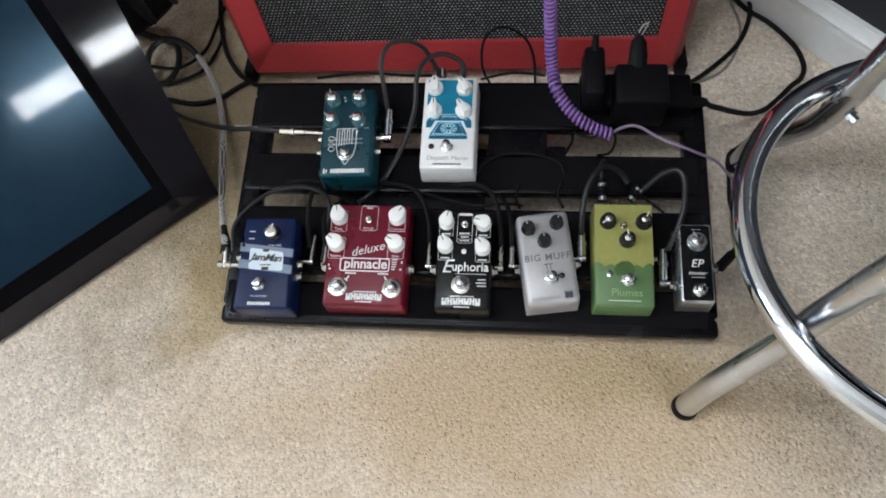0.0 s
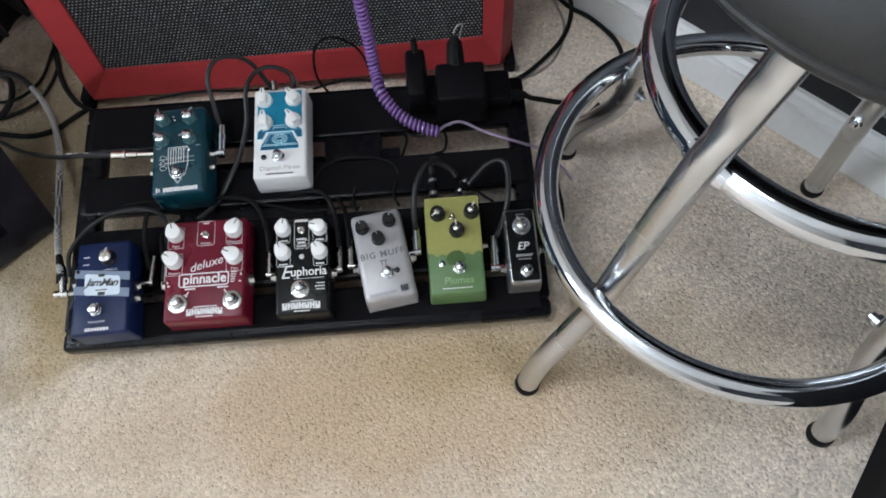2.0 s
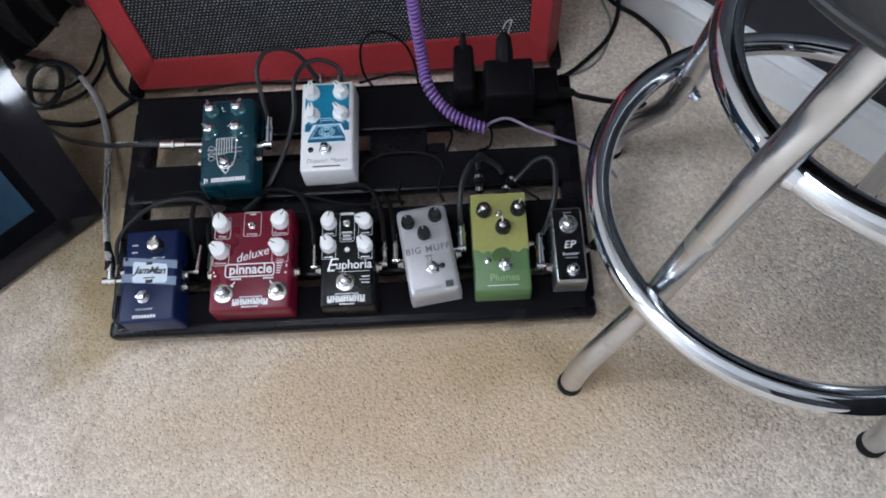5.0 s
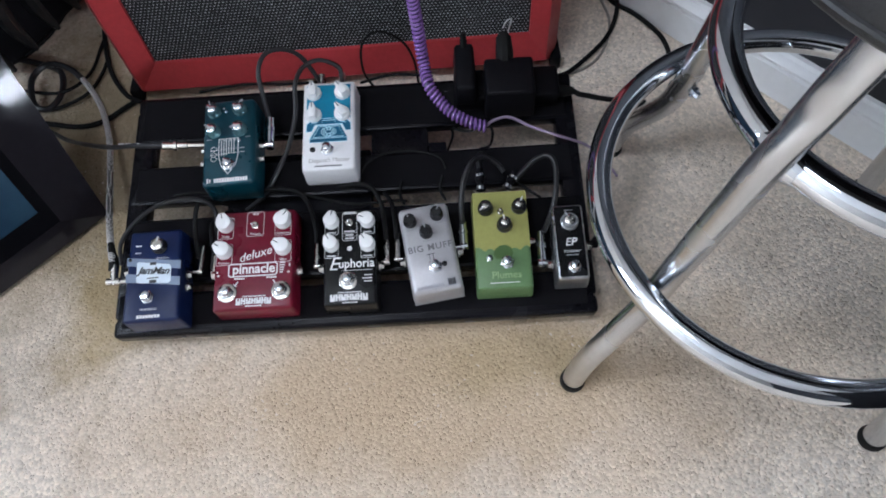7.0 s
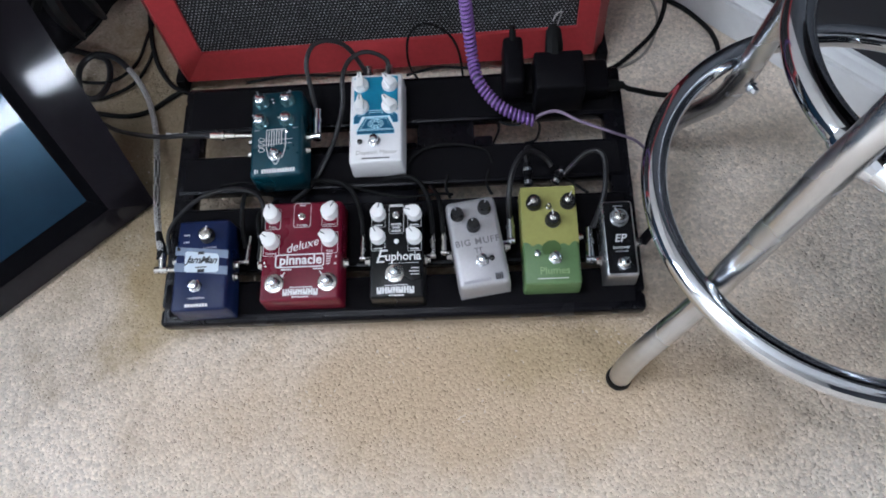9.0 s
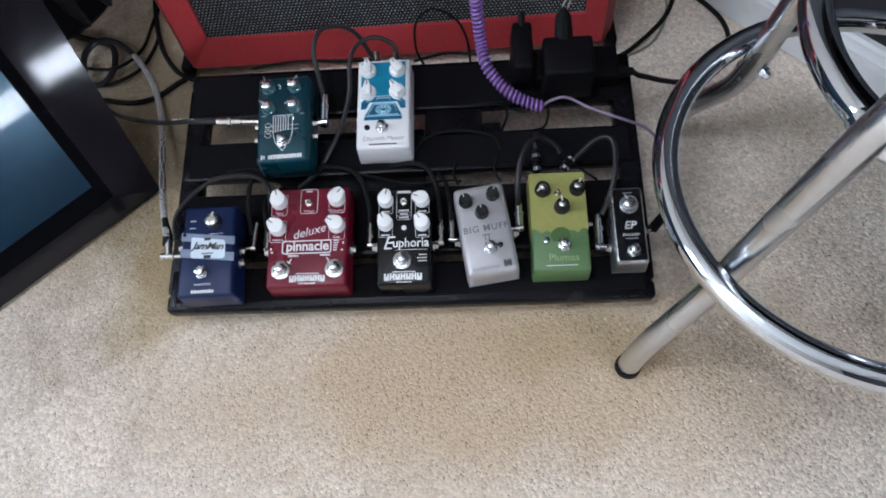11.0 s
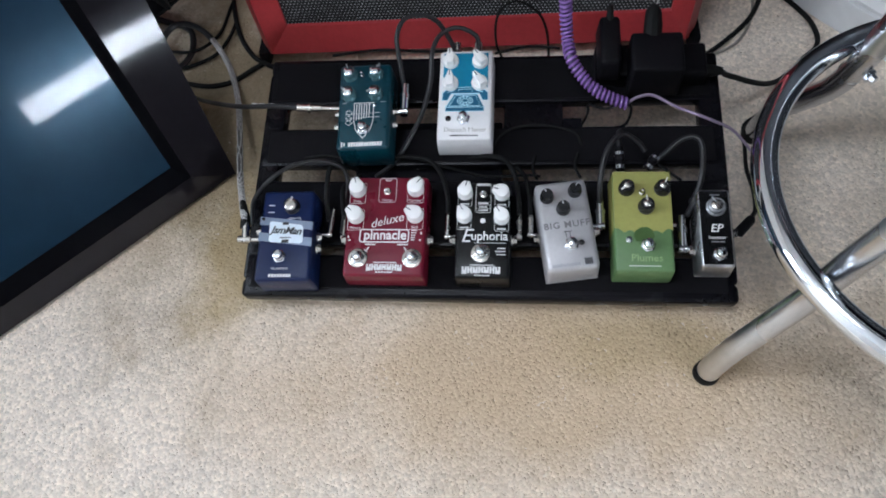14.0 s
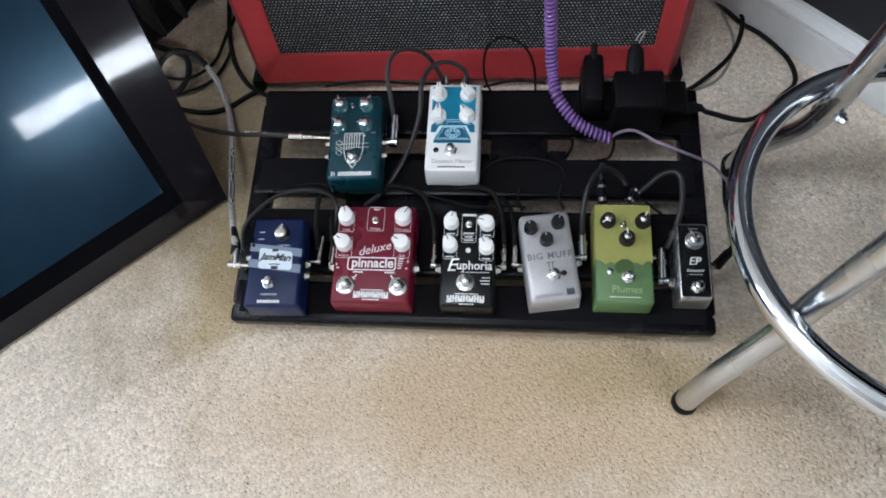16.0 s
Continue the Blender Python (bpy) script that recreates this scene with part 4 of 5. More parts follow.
def plug(ob, where, way, cable_way, length=0.022, r=0.0042, sleeve=0.02, material=STEEL):
    """A right-angled plug: a tip into the pedal along way, and a sleeve that takes the cable."""
    at, way, cw = Vector(where), Vector(way).normalized(), Vector(cable_way).normalized()
    body = part("plug", sweep([at - way * 0.002, at + way * length * 0.35, at + way * length * 0.36, at + way * length * 0.7], r, 12, radii=[r * 0.72, r * 0.72, r * 1.2, r * 1.2]), material, ob, "nickel right-angled plug")
    end = at + way * length * 0.52
    part("sleeve", sweep([end - cw * r, end + cw * sleeve * 0.5, end + cw * sleeve * 0.51, end + cw * sleeve * 0.62, end + cw * sleeve * 0.63, end + cw * sleeve], r, 12, radii=[r * 1.15, r * 1.15, r * 1.35, r * 1.35, r, r * 0.95]), material, body)
    return end + cw * sleeve


def patch(label, pts, r=0.0029, material=CABLE_DARK, start=None, finish=None):
    """A patch cable; start and finish give (where, way into the open, way of the cable)."""
    ob = tagged(mesh_ob("patch_cable", sweep(spline(pts, 8), r, 8), material), label, "cable")
    for spec in (start, finish):
        if spec:
            plug(ob, *spec)
    return ob


patch("dark patch cable with nickel plug beside the teal pedal", [(0.184, 0.223, 0.104), (0.182, 0.245, 0.108), (0.178, 0.266, 0.125), (0.175, 0.288, 0.148), (0.184, 0.308, 0.158), (0.204, 0.317, 0.155), (0.223, 0.318, 0.14), (0.24, 0.305, 0.112), (0.243, 0.3, 0.108)], start=((0.171, 0.213, 0.103), (1, 0.05, 0), (0, 1, 0.2), 0.024, 0.0045, 0.036, CHROME))
patch("dark patch cable from the white pedal to the front row", [(0.27, 0.299, 0.11), (0.268, 0.31, 0.125), (0.247, 0.312, 0.138), (0.227, 0.303, 0.138), (0.216, 0.283, 0.13), (0.214, 0.252, 0.112), (0.204, 0.217, 0.095), (0.188, 0.186, 0.082), (0.172, 0.164, 0.07), (0.15, 0.145, 0.066)])
for x, z in ((0.2435, 0.108), (0.2695, 0.108)):
    jackplug = mesh_ob("jack_plug", sweep([(x, 0.294, z - 0.004), (x, 0.303, z - 0.001), (x, 0.304, z - 0.001), (x, 0.313, z + 0.003)], 0.0045, 12, radii=[0.0045, 0.0045, 0.0056, 0.005]), STEEL)
    tagged(jackplug, "nickel jack plug in the back of the white pedal", "plug")
patch("dark patch cable arching over the blue pedal", [(0.013, 0.075, 0.075), (0.011, 0.1, 0.082), (0.026, 0.121, 0.09), (0.053, 0.138, 0.098), (0.086, 0.145, 0.1), (0.112, 0.141, 0.096), (0.121, 0.13, 0.085), (0.121, 0.1, 0.078), (0.12, 0.065, 0.072)], 0.0026)
patch("black patch cable beside the blue pedal", [(0.104, 0.078, 0.076), (0.1, 0.1, 0.084), (0.1, 0.125, 0.094), (0.103, 0.143, 0.094), (0.112, 0.155, 0.075), (0.125, 0.16, 0.06)], 0.0028, BLACK_RUBBER, start=((0.097, 0.062, 0.072), (1, 0, 0), (0.05, 1, 0.1), 0.017, 0.0026, 0.032))
patch("patch plug between the blue and crimson pedals", [(0.1215, 0.084, 0.079), (0.119, 0.1, 0.083), (0.117, 0.122, 0.08), (0.13, 0.15, 0.062)], 0.0028, BLACK_RUBBER, start=((0.131, 0.06, 0.071), (-1, 0, 0), (0, 1, 0.12), 0.017, 0.0026, 0.032))
patch("black patch cable between the crimson and black pedals", [(0.2415, 0.087, 0.08), (0.2405, 0.105, 0.086), (0.231, 0.135, 0.09), (0.212, 0.158, 0.083), (0.18, 0.166, 0.078), (0.16, 0.166, 0.07)], 0.0027, BLACK_RUBBER, start=((0.2505, 0.06, 0.073), (-1, 0, 0), (0, 1, 0.12), 0.017, 0.0026, 0.032))
patch("patch cable between the black and silver pedals", [(0.322, 0.085, 0.081), (0.321, 0.1, 0.086), (0.317, 0.128, 0.09), (0.306, 0.152, 0.088), (0.288, 0.166, 0.078), (0.26, 0.17, 0.068)], 0.0028, BLACK_RUBBER, start=((0.313, 0.06, 0.073), (1, 0, 0), (0, 1, 0.12), 0.017, 0.0026, 0.032))
patch("black patch plug against the silver pedal", [(0.334, 0.084, 0.082), (0.333, 0.105, 0.088), (0.328, 0.135, 0.08), (0.318, 0.16, 0.064)], 0.0026, BLACK_RUBBER, start=((0.343, 0.062, 0.074), (-1, 0.1, 0), (0, 1, 0.12), 0.017, 0.0026, 0.032))
patch("grey patch cable looping from the green pedal to the silver one", [(0.4105, 0.1, 0.082), (0.41, 0.116, 0.096), (0.415, 0.142, 0.11), (0.426, 0.162, 0.115), (0.439, 0.172, 0.11), (0.455, 0.168, 0.1), (0.462, 0.16, 0.094)], 0.0032, CABLE_DARK, start=((0.4005, 0.072, 0.076), (1, 0.1, 0), (0, 1, 0.15), 0.02, 0.0042, 0.03, CHROME))
patch("grey patch cable looping from the green pedal to the booster", [(0.474, 0.15, 0.09), (0.483, 0.156, 0.096), (0.499, 0.166, 0.107), (0.514, 0.167, 0.111), (0.521, 0.155, 0.108), (0.519, 0.124, 0.099), (0.511, 0.101, 0.086), (0.5025, 0.084, 0.08)], 0.0032, CABLE_DARK, start=((0.51, 0.049, 0.07), (-1, 0, 0), (0.05, 1, 0.12), 0.024, 0.0044, 0.038, CHROME))
for a, b in (((0.434, 0.139, 0.088), (0.434, 0.166, 0.094)), ((0.464, 0.141, 0.088), (0.476, 0.158, 0.093))):
    a, b = Vector(a), Vector(b)
    jp = mesh_ob("jack_plug", sweep([a, a.lerp(b, 0.4), a.lerp(b, 0.42), a.lerp(b, 0.62), a.lerp(b, 0.64), b], 0.004, 12, radii=[0.004, 0.004, 0.0056, 0.0056, 0.0045, 0.004]), BLACK_PLASTIC)
    tagged(jp, "black jack plug with chrome collars behind the green pedal", "plug")
    for t0, t1, r in ((0.02, 0.2, 0.0056), (0.62, 0.76, 0.006)):
        part("collar", sweep([a.lerp(b, t0), a.lerp(b, t1)], r, 14), CHROME, jp, "chrome collar")
cable("short_cable", "dark cable behind the green pedal", [(0.434, 0.164, 0.094), (0.434, 0.178, 0.096), (0.437, 0.195, 0.085), (0.45, 0.205, 0.06)], 0.003)

# The braided instrument cable from the blue pedal, with its coil on the carpet.
braid_pts = spline([(0.0035, 0.078, 0.074), (0.0, 0.09, 0.078), (-0.022, 0.148, 0.06), (-0.05, 0.242, 0.036), (-0.072, 0.309, 0.02), (-0.099, 0.371, 0.012), (-0.132, 0.42, 0.012), (-0.166, 0.452, 0.012), (-0.2, 0.46, 0.012), (-0.217, 0.434, 0.01), (-0.203, 0.388, 0.008), (-0.18, 0.38, 0.006), (-0.168, 0.41, 0.006), (-0.18, 0.452, 0.006), (-0.215, 0.47, 0.005), (-0.27, 0.49, 0.005)], 10)
braid = tagged(mesh_ob("instrument_cable", sweep(braid_pts[:63], 0.0036, 10), CABLE_CORE), "grey braided instrument cable with right-angled plug and coil", "cable")
weave = bmesh.new()
for hand in (1, -1):
    for start in range(4):
        line, run = [], 0.0
        for i in range(62):
            a, b = braid_pts[i], braid_pts[i + 1]
            t = (b - a).normalized()
            s = t.cross(Vector((0, 0, 1))).normalized()
            up = s.cross(t)
            for k in range(4):
                q = a.lerp(b, k / 4)
                ang = hand * (run + (b - a).length * k / 4) * 620 + start * 1.571
                line.append(q + 0.0036 * (math.cos(ang) * s + math.sin(ang) * up))
            run += (b - a).length
        sweep(line, 0.00075, 4, weave)
part("braid", weave, CABLE_GREY, braid, "pale grey woven jacket")["kind"] = "stuff"
part("coil", sweep(braid_pts[62:], 0.0046, 8), CABLE_DARK, braid, "dark bare end coiled on the carpet")
part("strain_relief", sweep([(0.003, 0.07, 0.071), (0.0032, 0.082, 0.0755), (0.0, 0.092, 0.078), (-0.005, 0.104, 0.075)], 0.0045, 10, radii=[0.006, 0.0058, 0.0045, 0.0038]), BLACK_RUBBER, braid)
plug(braid, (0.029, 0.0565, 0.07), (-1, 0, 0), (-0.05, 1, 0.25), 0.045, 0.0038, 0.024)

straight = cable("instrument_cable", "dark instrument cable with straight silver plug in the teal pedal", [(0.053, 0.2215, 0.104), (0.013, 0.23, 0.097), (-0.028, 0.245, 0.078), (-0.08, 0.277, 0.045), (-0.133, 0.312, 0.015), (-0.173, 0.339, 0.007), (-0.25, 0.38, 0.006)], 0.0031)
part("plug", sweep([(0.108, 0.2185, 0.104), (0.083, 0.22, 0.104), (0.0825, 0.22, 0.104), (0.07, 0.2205, 0.104), (0.0695, 0.2205, 0.104), (0.066, 0.2207, 0.104), (0.0655, 0.2207, 0.104), (0.052, 0.2215, 0.104)], 0.004, 14, radii=[0.0032, 0.0032, 0.0042, 0.0042, 0.0062, 0.0062, 0.0045, 0.0048]), BRASS, straight, "silver straight plug")
part("jacket_mark", sweep([(0.04 - i * 0.002, 0.2245 + i * 0.0007, 0.1055 - i * 0.0005) for i in range(2)], 0.0001, 4), WHITE_PRINT, straight)
marks = bmesh.new()
for s in (0.0, 0.014, 0.026):
    for k in range(4):
        x = 0.018 - s - k * 0.0024
        box(x, 0.2285 + (0.018 - x) * 0.36, 0.1008 - (0.018 - x) * 0.38, x + 0.0014, 0.2305 + (0.018 - x) * 0.36, 0.1013 - (0.018 - x) * 0.38, bm=marks)
part("print", marks, WHITE_PRINT, straight, smooth=False)

LOOSE = "black cable lying loosely on the carpet"
for pts, r in (([(0.53, 0.36, 0.03), (0.546, 0.368, 0.018), (0.572, 0.384, 0.006), (0.602, 0.41, 0.004), (0.636, 0.446, 0.004), (0.656, 0.483, 0.004), (0.664, 0.517, 0.01), (0.66, 0.55, 0.006), (0.64, 0.6, 0.004)], 0.0033),
               ([(-0.045, 0.392, 0.004), (-0.068, 0.374, 0.004), (-0.094, 0.352, 0.004), (-0.126, 0.344, 0.004), (-0.163, 0.35, 0.004), (-0.202, 0.363, 0.004), (-0.3, 0.42, 0.004)], 0.0036),
               ([(0.05, 0.37, 0.006), (-0.02, 0.372, 0.005), (-0.05, 0.383, 0.008), (-0.072, 0.4, 0.006), (-0.1, 0.442, 0.004), (-0.122, 0.503, 0.004), (-0.144, 0.6, 0.004)], 0.0036),
               ([(-0.112, 0.47, 0.004), (-0.116, 0.44, 0.004), (-0.128, 0.408, 0.004), (-0.154, 0.388, 0.004), (-0.187, 0.379, 0.004), (-0.26, 0.39, 0.004)], 0.0026),
               ([(-0.12, 0.56, 0.004), (-0.127, 0.503, 0.004), (-0.133, 0.448, 0.004), (-0.155, 0.41, 0.01), (-0.196, 0.412, 0.004), (-0.27, 0.43, 0.004)], 0.0024),
               ([(-0.19, 0.62, 0.004), (-0.202, 0.581, 0.004), (-0.218, 0.529, 0.004), (-0.25, 0.486, 0.004), (-0.31, 0.45, 0.004)], 0.0034)):
    cable("floor_cable", LOOSE, pts, r, BLACK_RUBBER)
cable("floor_cable", "pale grey thin cable lying on the carpet by the amplifier", [(0.636, 0.6, 0.002), (0.64, 0.547, 0.002), (0.644, 0.523, 0.002), (0.649, 0.488, 0.002), (0.641, 0.449, 0.002), (0.62, 0.411, 0.002), (0.59, 0.39, 0.002), (0.56, 0.385, 0.002)], 0.002, CABLE_BEIGE)

# The coiled violet cable: it hangs down before the amplifier and ends behind the board.
core = spline([(0.345, 0.315, 0.52), (0.362, 0.315, 0.34), (0.37, 0.308, 0.21), (0.3745, 0.292, 0.148), (0.38, 0.264, 0.134), (0.391, 0.25, 0.122), (0.406, 0.237, 0.113), (0.425, 0.228, 0.106), (0.446, 0.222, 0.101)], 24)
coil, bmc = [], bmesh.new()
run, R_COIL, PITCH = 0.0, 0.0062, 0.0056
side = Vector((1, 0, 0))
for i in range(len(core) - 1):
    a, b = core[i], core[i + 1]
    t = (b - a).normalized()
    side = (side - t * side.dot(t)).normalized()
    up = t.cross(side)
    seg = (b - a).length
    steps = max(2, int(seg / PITCH * 14))
    for k in range(steps):
        ang = (run + seg * k / steps) / PITCH * 2 * math.pi
        coil.append(a.lerp(b, k / steps) + R_COIL * (math.cos(ang) * side + math.sin(ang) * up))
    run += seg
purple = tagged(mesh_ob("coiled_cable", sweep(coil, 0.00175, 8), PURPLE_LIGHT), "violet coiled guitar cable hanging before the amplifier", "cable")
# A core added inside the turns, its dark purple painting the shade between them.
part("coil_shade", sweep(core, 0.0056, 10), PURPLE_SHADE, purple, "deep purple added core, coloured as the shade between turns")
part("tail", sweep(spline([(0.444, 0.222, 0.101), (0.456, 0.23, 0.103), (0.475, 0.234, 0.102), (0.501, 0.223, 0.095), (0.534, 0.211, 0.089), (0.57, 0.215, 0.062), (0.59, 0.213, 0.04), (0.604, 0.21, 0.022), (0.616, 0.203, 0.006)], 8), 0.0018, 8), MAUVE, purple, "mauve straight end")

cable("booster_cable", "black cable with plug leaving the booster pedal", [(0.565, 0.076, 0.072), (0.574, 0.088, 0.071), (0.583, 0.105, 0.062), (0.59, 0.14, 0.045), (0.592, 0.18, 0.03), (0.6, 0.222, 0.014), (0.604, 0.248, 0.005), (0.608, 0.265, 0.005), (0.626, 0.28, 0.005), (0.647, 0.298, 0.006), (0.673, 0.323, 0.008)], 0.0024, BLACK_RUBBER)
ep = mesh_ob("jack_plug", sweep([(0.549, 0.066, 0.071), (0.557, 0.0675, 0.0715), (0.5575, 0.068, 0.0715), (0.572, 0.084, 0.072), (0.574, 0.087, 0.071)], 0.005, 12, radii=[0.003, 0.003, 0.0058, 0.0055, 0.004]), BLACK_PLASTIC)
tagged(ep, "black jack plug in the side of the booster pedal", "plug")
for pts in ([(0.3, 0.375, 0.006), (0.289, 0.36, 0.06), (0.292, 0.37, 0.1), (0.314, 0.378, 0.115), (0.343, 0.384, 0.09), (0.356, 0.388, 0.05), (0.36, 0.38, 0.006)],
            [(0.375, 0.262, 0.082), (0.395, 0.256, 0.07), (0.405, 0.247, 0.06), (0.397, 0.24, 0.035), (0.39, 0.23, 0.02)],
            [(0.448, 0.236, 0.094), (0.455, 0.238, 0.07), (0.452, 0.24, 0.04), (0.44, 0.25, 0.02)],
            [(0.44, 0.238, 0.094), (0.43, 0.236, 0.078), (0.41, 0.244, 0.072), (0.398, 0.255, 0.076)],
            [(0.29, 0.184, 0.07), (0.297, 0.194, 0.0785), (0.313, 0.204, 0.081), (0.334, 0.208, 0.082), (0.361, 0.206, 0.082), (0.388, 0.196, 0.08), (0.395, 0.18, 0.066)],
            [(0.2, 0.168, 0.071), (0.24, 0.152, 0.074), (0.285, 0.143, 0.07), (0.33, 0.146, 0.068), (0.345, 0.141, 0.073)],
            [(0.34, 0.171, 0.071), (0.337, 0.155, 0.068), (0.342, 0.14, 0.068)],
            [(0.39, 0.175, 0.072), (0.386, 0.158, 0.068), (0.392, 0.143, 0.067)],
            [(0.47, 0.168, 0.074), (0.49, 0.15, 0.07), (0.505, 0.138, 0.068)],
            [(0.06, 0.17, 0.071), (0.09, 0.172, 0.073), (0.12, 0.165, 0.071)],
            [(0.08, 0.315, 0.092), (0.14, 0.322, 0.093), (0.2, 0.318, 0.093), (0.24, 0.33, 0.08)],
            [(0.29, 0.312, 0.093), (0.33, 0.325, 0.09), (0.37, 0.318, 0.093)]):
    cable("thin_power_lead", "thin black power lead of the pedalboard", pts, 0.0017, BLACK_RUBBER)


# ---- the power strip and its adapters ----
def on_board(u, v, h, rz=0):
    return BOARD @ pose(u, v, h, 0, 0, rz)


strip = thing("power_strip", on_board(0.46, 0.285, 0.0016), "black power strip on the back of the board", "power strip")
part("housing", box(-0.05, -0.02, 0.0, 0.079, 0.024, 0.026, 0.004, 3), BLACK_PLASTIC, strip)
part("strain_relief", sweep([(0.079, -0.008, 0.014), (0.088, -0.008, 0.014), (0.098, -0.008, 0.013)], 0.006, 10, radii=[0.0075, 0.007, 0.0045]), BLACK_RUBBER, strip)
cable("mains_cable", "black mains cord of the power strip looping over the carpet", [(0.556, 0.274, 0.098), (0.566, 0.277, 0.086), (0.581, 0.282, 0.075), (0.605, 0.295, 0.052), (0.635, 0.314, 0.025), (0.661, 0.335, 0.008), (0.684, 0.358, 0.004), (0.702, 0.378, 0.004), (0.716, 0.391, 0.004), (0.723, 0.411, 0.004), (0.72, 0.438, 0.004), (0.71, 0.461, 0.004), (0.688, 0.493, 0.004), (0.663, 0.517, 0.004), (0.645, 0.545, 0.004), (0.61, 0.6, 0.004)], 0.0034, BLACK_RUBBER)
a1 = thing("power_adapter", on_board(0.424, 0.291, 0.0276, 0), "slim black plug-in power adapter standing in the strip", "power adapter", "adapters in the power strip")
part("housing", box(-0.0135, -0.034, 0, 0.0135, 0.034, 0.036, 0.005, 3, taper=0.002), BLACK_PLASTIC, a1)
part("cable_boot", sweep([(0, 0.024, 0.03), (0, 0.034, 0.04), (0, 0.038, 0.046)], 0.004, 8, radii=[0.005, 0.004, 0.003]), BLACK_RUBBER, a1)
a2 = thing("power_adapter", on_board(0.4765, 0.274, 0.0276, 0), "large black plug-in power adapter standing in the strip", "power adapter", "adapters in the power strip")
part("housing", box(-0.0305, -0.026, -0.02, 0.0305, 0.028, 0.034, 0.004, 3, taper=0.0015), BLACK_PLASTIC, a2)
part("cable_boot", sweep([(-0.004, 0.02, 0.02), (-0.004, 0.036, 0.034), (-0.004, 0.05, 0.04), (-0.004, 0.056, 0.044)], 0.006, 10, radii=[0.011, 0.0105, 0.009, 0.004]), BLACK_RUBBER, a2)
cable("adapter_lead", "thin pale lead of the power adapter", [(0.472, 0.318, 0.165), (0.476, 0.324, 0.169), (0.481, 0.328, 0.169), (0.484, 0.335, 0.16), (0.481, 0.343, 0.13), (0.477, 0.352, 0.06), (0.47, 0.36, 0.006)], 0.0009, CABLE_GREY)

# ---- the stool ----
stool = thing("bar_stool", Matrix(), "chrome bar stool with two rings and black vinyl seat", "stool")
LEG_R, RING_R, LOW_Z, UP_Z = 0.0122, 0.0122, 0.208, 0.396
LOW_C, LOW_R, UP_C, UP_R, SEAT_C = Vector((0.736, 0.037)), 0.194, Vector((0.7545, 0.025)), 0.15, Vector((0.7354, 0.0213))
# Each foot on the carpet and the bearing of its leg round the stool's middle.
FEET = (((0.524, -0.068), 209), ((0.922, 0.162), 31), ((0.832, -0.149), 300), ((0.616, 0.25), 120))
LEG_LINE = ((0.168, 0.214), (0.168, 0.25), (0.168, 0.3), (0.168, 0.35), (0.167, 0.396), (0.161, 0.44), (0.159, 0.47), (0.156, 0.492), (0.154, 0.51), (0.15, 0.53))


def axis(z):
    """The stool's middle at a height: it leans a little."""
    return LOW_C.lerp(UP_C, (z - LOW_Z) / (UP_Z - LOW_Z))


def stool_leg(foot, bearing):
    foot, way = Vector(foot), Vector((math.cos(radians(bearing)), math.sin(radians(bearing))))
    joint = LOW_C + 0.168 * way
    line = [Vector((*foot, 0.006)), Vector((*foot.lerp(joint, 0.08), 0.04)), Vector((*foot.lerp(joint, 0.24), 0.075)), Vector((*foot.lerp(joint, 0.55), 0.118)),
            Vector((*foot.lerp(joint, 0.84), 0.162))] + [Vector((*(axis(z) + r * way), z)) for r, z in LEG_LINE]
    bm = sweep(spline(line, 6), LEG_R, 24)
    # The upper end is pressed flat to be screwed under the seat.
    across = Vector((-way.y, way.x))
    for v in bm.verts:
        f = min(max((v.co.z - 0.415) / 0.05, 0), 1)
        if f:
            f = f * f * (3 - 2 * f)
            r = np.interp(v.co.z, [q[1] for q in LEG_LINE], [q[0] for q in LEG_LINE])
            rel = Vector((v.co.x, v.co.y)) - axis(v.co.z)
            out, side = rel.dot(way), rel.dot(across)
            dent = 0.0022 * f * max(0, 1 - (side / 0.009) ** 2) if out > r else 0
            rel = way * (r + (out - r) * (1 - 0.25 * f) - dent) + across * side * (1 + 0.06 * f)
            v.co.x, v.co.y = axis(v.co.z) + rel
    leg = part("leg", bm, SATIN, stool, "satin steel tube leg pressed flat at its top")
    part("foot_cap", lathe([(0.0132, 0.0), (0.0142, 0.003), (0.0138, 0.009), (0.0126, 0.0125)], 20, x=foot.x, y=foot.y), BLACK_RUBBER, leg)
    o3 = Vector((*way, 0))
    inner = Vector((*(LOW_C + 0.156 * way), LOW_Z - 0.006))
    part("screw", sweep([inner, inner - o3 * 0.004, inner - o3 * 0.0042, inner - o3 * 0.009], 0.005, 6, radii=[0.0068, 0.0068, 0.0045, 0.004]), CHROME, leg)
    outer = Vector((*(LOW_C + 0.179 * way), LOW_Z - 0.018))
    part("screw", sweep([outer, outer + o3 * 0.005, outer + o3 * 0.0065], 0.005, 12, radii=[0.0062, 0.006, 0.003]), CHROME, leg)
    weld = Vector((*(axis(UP_Z) + 0.1525 * way), UP_Z))
    part("weld", sweep([weld + Vector((*across, 0)) * d for d in (-0.018, -0.011, 0, 0.011, 0.018)], 0.01, 14, radii=[0.0105, 0.0128, 0.0142, 0.0128, 0.0105]), CHROME, leg)


for foot, bearing in FEET:
    stool_leg(foot, bearing)
for c, r, z in ((LOW_C, LOW_R, LOW_Z), (UP_C, UP_R, UP_Z)):
    ringline = [(c.x + r * math.cos(2 * math.pi * i / 96), c.y + r * math.sin(2 * math.pi * i / 96), z) for i in range(96)]
    part("foot_ring", sweep(ringline, RING_R, 24, closed=True), CHROME, stool, "polished chrome ring")
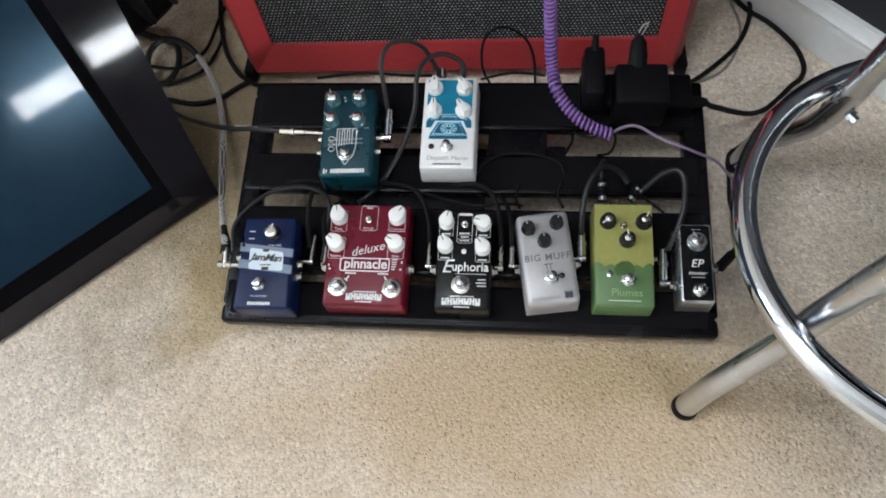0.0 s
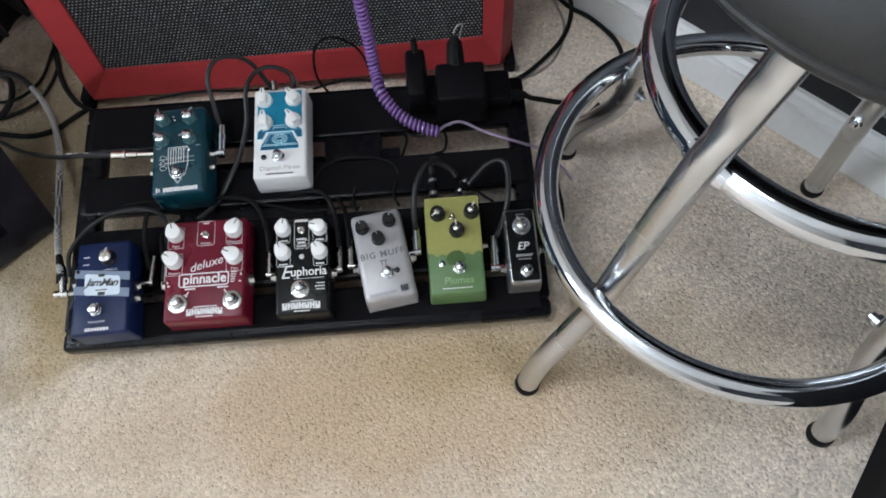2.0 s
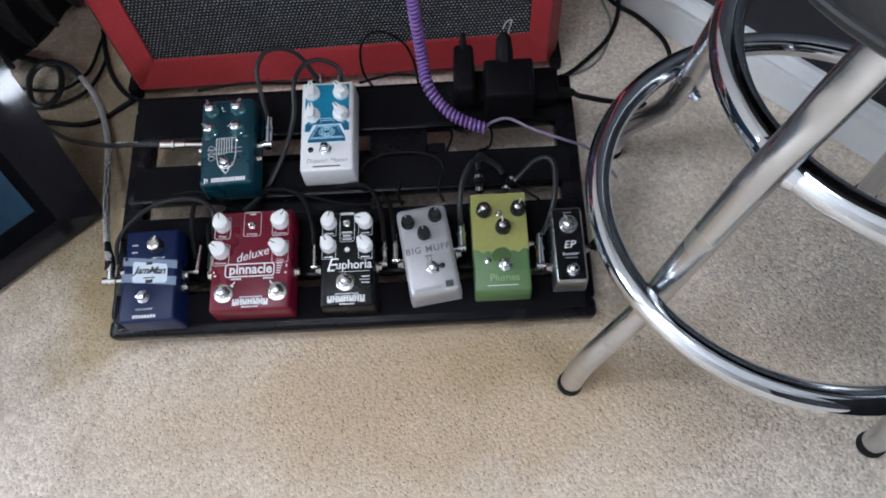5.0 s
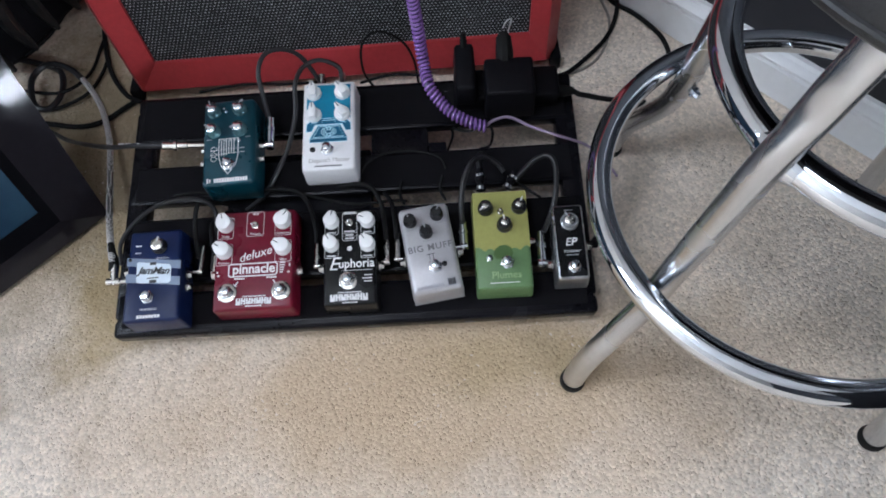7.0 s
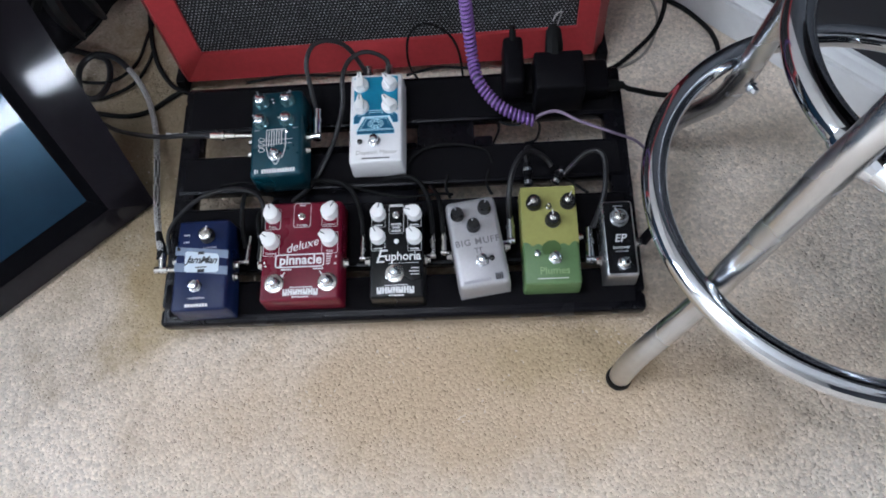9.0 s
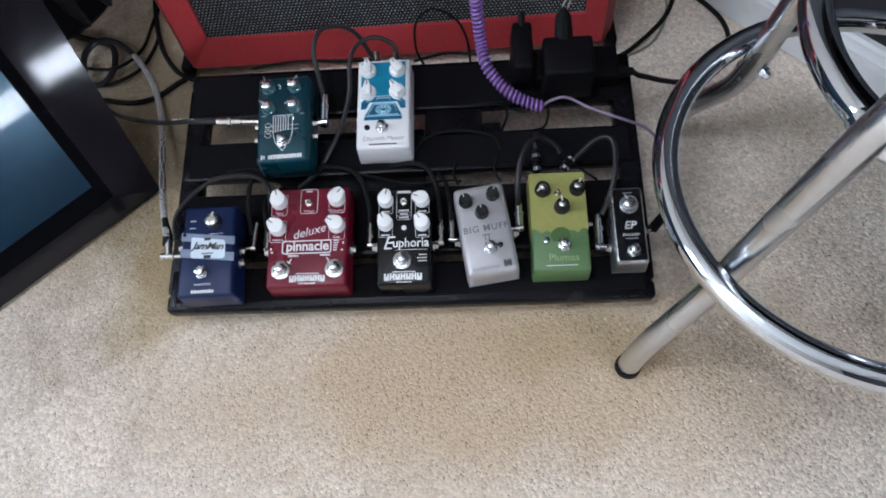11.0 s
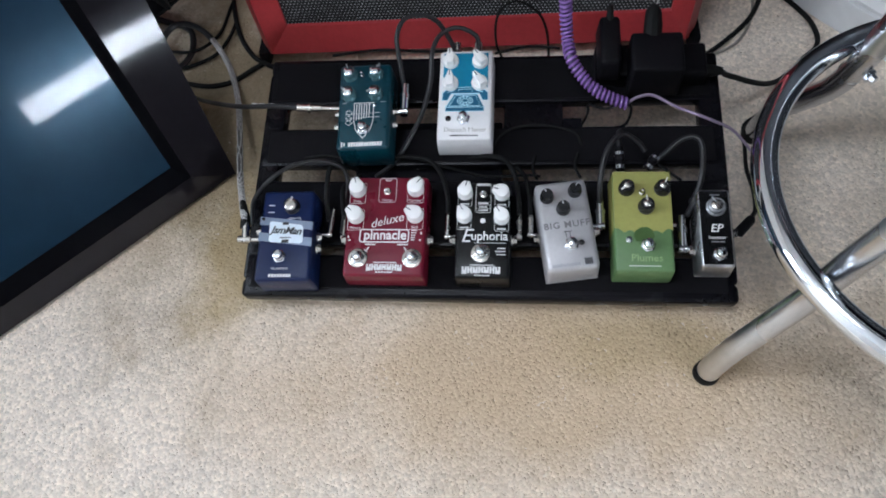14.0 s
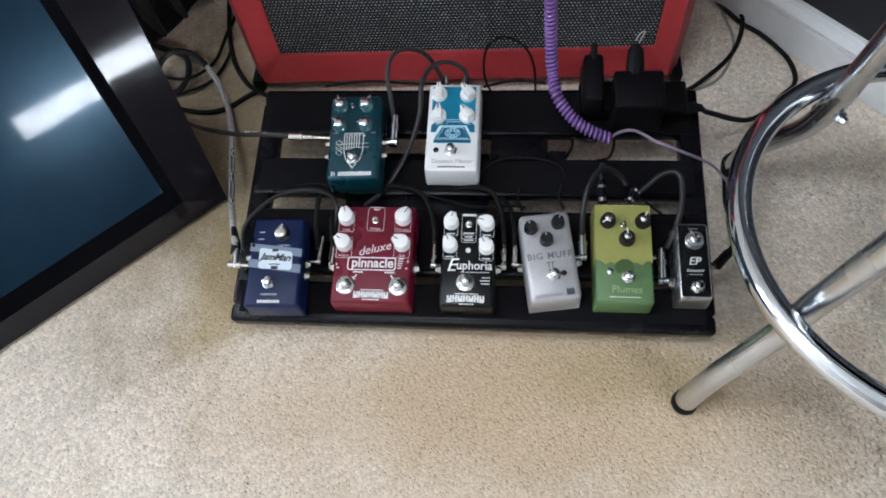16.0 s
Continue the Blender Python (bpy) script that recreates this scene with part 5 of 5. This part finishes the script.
part("seat_plate", lathe([(0.0, 0.514), (0.115, 0.514), (0.12, 0.517), (0.12, 0.524), (0, 0.524)], 40, x=SEAT_C.x, y=SEAT_C.y), BLACK_PAINT, stool)
part("seat", lathe([(0.0, 0.523), (0.148, 0.523), (0.161, 0.526), (0.1675, 0.533), (0.17, 0.544), (0.168, 0.563), (0.159, 0.576), (0.14, 0.584), (0.09, 0.59), (0.0, 0.592)], 56, x=SEAT_C.x, y=SEAT_C.y), VINYL, stool, "black vinyl padded seat")
part("seat_piping", sweep([(SEAT_C.x + 0.1695 * math.cos(i * math.pi / 32), SEAT_C.y + 0.1695 * math.sin(i * math.pi / 32), 0.54) for i in range(64)], 0.0026, 8, closed=True), VINYL, stool)

# ---- the screen on the left ----
TH = radians(118)
D = Vector((-0.7246, -0.6891, 0))
BK = Vector((0.6891, -0.7246, 0))
U = math.cos(TH) * BK + math.sin(TH) * Vector((0, 0, 1))
X = -D
N = X.cross(U)
TV = Matrix(((X.x, U.x, N.x, -0.059), (X.y, U.y, N.y, 0.188), (X.z, U.z, N.z, 0.004), (0, 0, 0, 1)))
tv = thing("television", TV, "old dark television tilted back on the carpet, switched off", "television")
TW, THH, FL = 0.95, 0.66, 0.13
RISE, LEAN = (-0.002, 0.0034, -0.002, 0.0034), 0.012


def flared(side, low, high, flare):
    """A four-cornered outline whose sides spread towards the top."""
    wide = flare * (high - low)
    return [(-TW + side, low), (-side, low), (-side + wide, high), (-TW + side - wide, high)]


outer, inner, glass, pane_line = flared(-0.004, 0.002, THH, FL), flared(0.045, 0.0325, THH - 0.042, 0.07), flared(0.058, 0.055, THH - 0.062, 0.07), flared(0.053, 0.05, THH - 0.057, 0.07)
for i in range(4):
    j = (i + 1) % 4
    bm = bmesh.new()
    v = [bm.verts.new(q) for q in ((*outer[i], -0.03), (*outer[j], -0.03), (*outer[i], RISE[i] + LEAN * outer[i][1]), (*outer[j], RISE[i] + LEAN * outer[j][1]), (*inner[i], LEAN * inner[i][1]), (*inner[j], LEAN * inner[j][1]), (*inner[i], -0.012), (*inner[j], -0.012))]
    for a in (0, 2, 4):
        bm.faces.new((v[a], v[a + 1], v[a + 3], v[a + 2]))
    bmesh.ops.recalc_face_normals(bm, faces=bm.faces)
    part("bezel", bm, BEZEL, tv, "brushed dark grey bezel", smooth=False)
    bm = bmesh.new()
    v = [bm.verts.new(q) for q in ((*inner[i], -0.002), (*inner[j], -0.002), (*glass[i], -0.008), (*glass[j], -0.008))]
    bm.faces.new((v[0], v[1], v[3], v[2]))
    bmesh.ops.recalc_face_normals(bm, faces=bm.faces)
    part("inner_bezel", bm, BEZEL_INNER, tv, "black inner edge", smooth=False)
part("screen", prism(pane_line, -0.014, -0.0085), SCREEN, tv, "dark blue reflecting screen", smooth=False)
part("rear_housing", box(-TW + 0.02, 0.01, -0.14, -0.02, THH - 0.02, -0.0305, 0.012), BLACK_PLASTIC, tv)

# ---- dark boxes at the edges ----
case = thing("equipment_case", pose(0.835, -0.225, -0.003, 0, 0, 49.8), "black box standing on the carpet beside the stool", "case")
part("body", box(-0.12, -0.3, 0.0, 0.2, 0.0, 0.46, 0.008), VELCRO, case)
part("lid", box(-0.122, -0.302, 0.462, 0.202, 0.002, 0.5, 0.006), VELCRO, case)
bag = thing("equipment_bag", pose(-0.3, 0.602, -0.003, 0, 0, 60), "black soft equipment bag slumped on the floor behind the television", "bag")
part("body", box(-0.13, -0.12, 0.0, 0.16, 0.14, 0.34, 0.04, 4, taper=0.02), VELCRO, bag)
for i in range(6):
    x = -0.11 + 0.048 * i
    part("fold", sweep(spline([(x + 0.01, -0.116, 0.012), (x - 0.006, -0.124 - 0.004 * (i % 2), 0.09), (x + 0.008, -0.119, 0.18), (x + 0.004 * (i % 3), -0.108, 0.27)], 5), 0.009, 8, radii=[0.004 + 0.01 * math.sin(math.pi * k / 15) for k in range(16)]), VINYL, bag)
part("strap", sweep(spline([(-0.09, -0.118, 0.1), (-0.05, -0.142, 0.15), (0.0, -0.142, 0.16), (0.06, -0.118, 0.1)], 6), 0.007, 8), BLACK_RUBBER, bag)
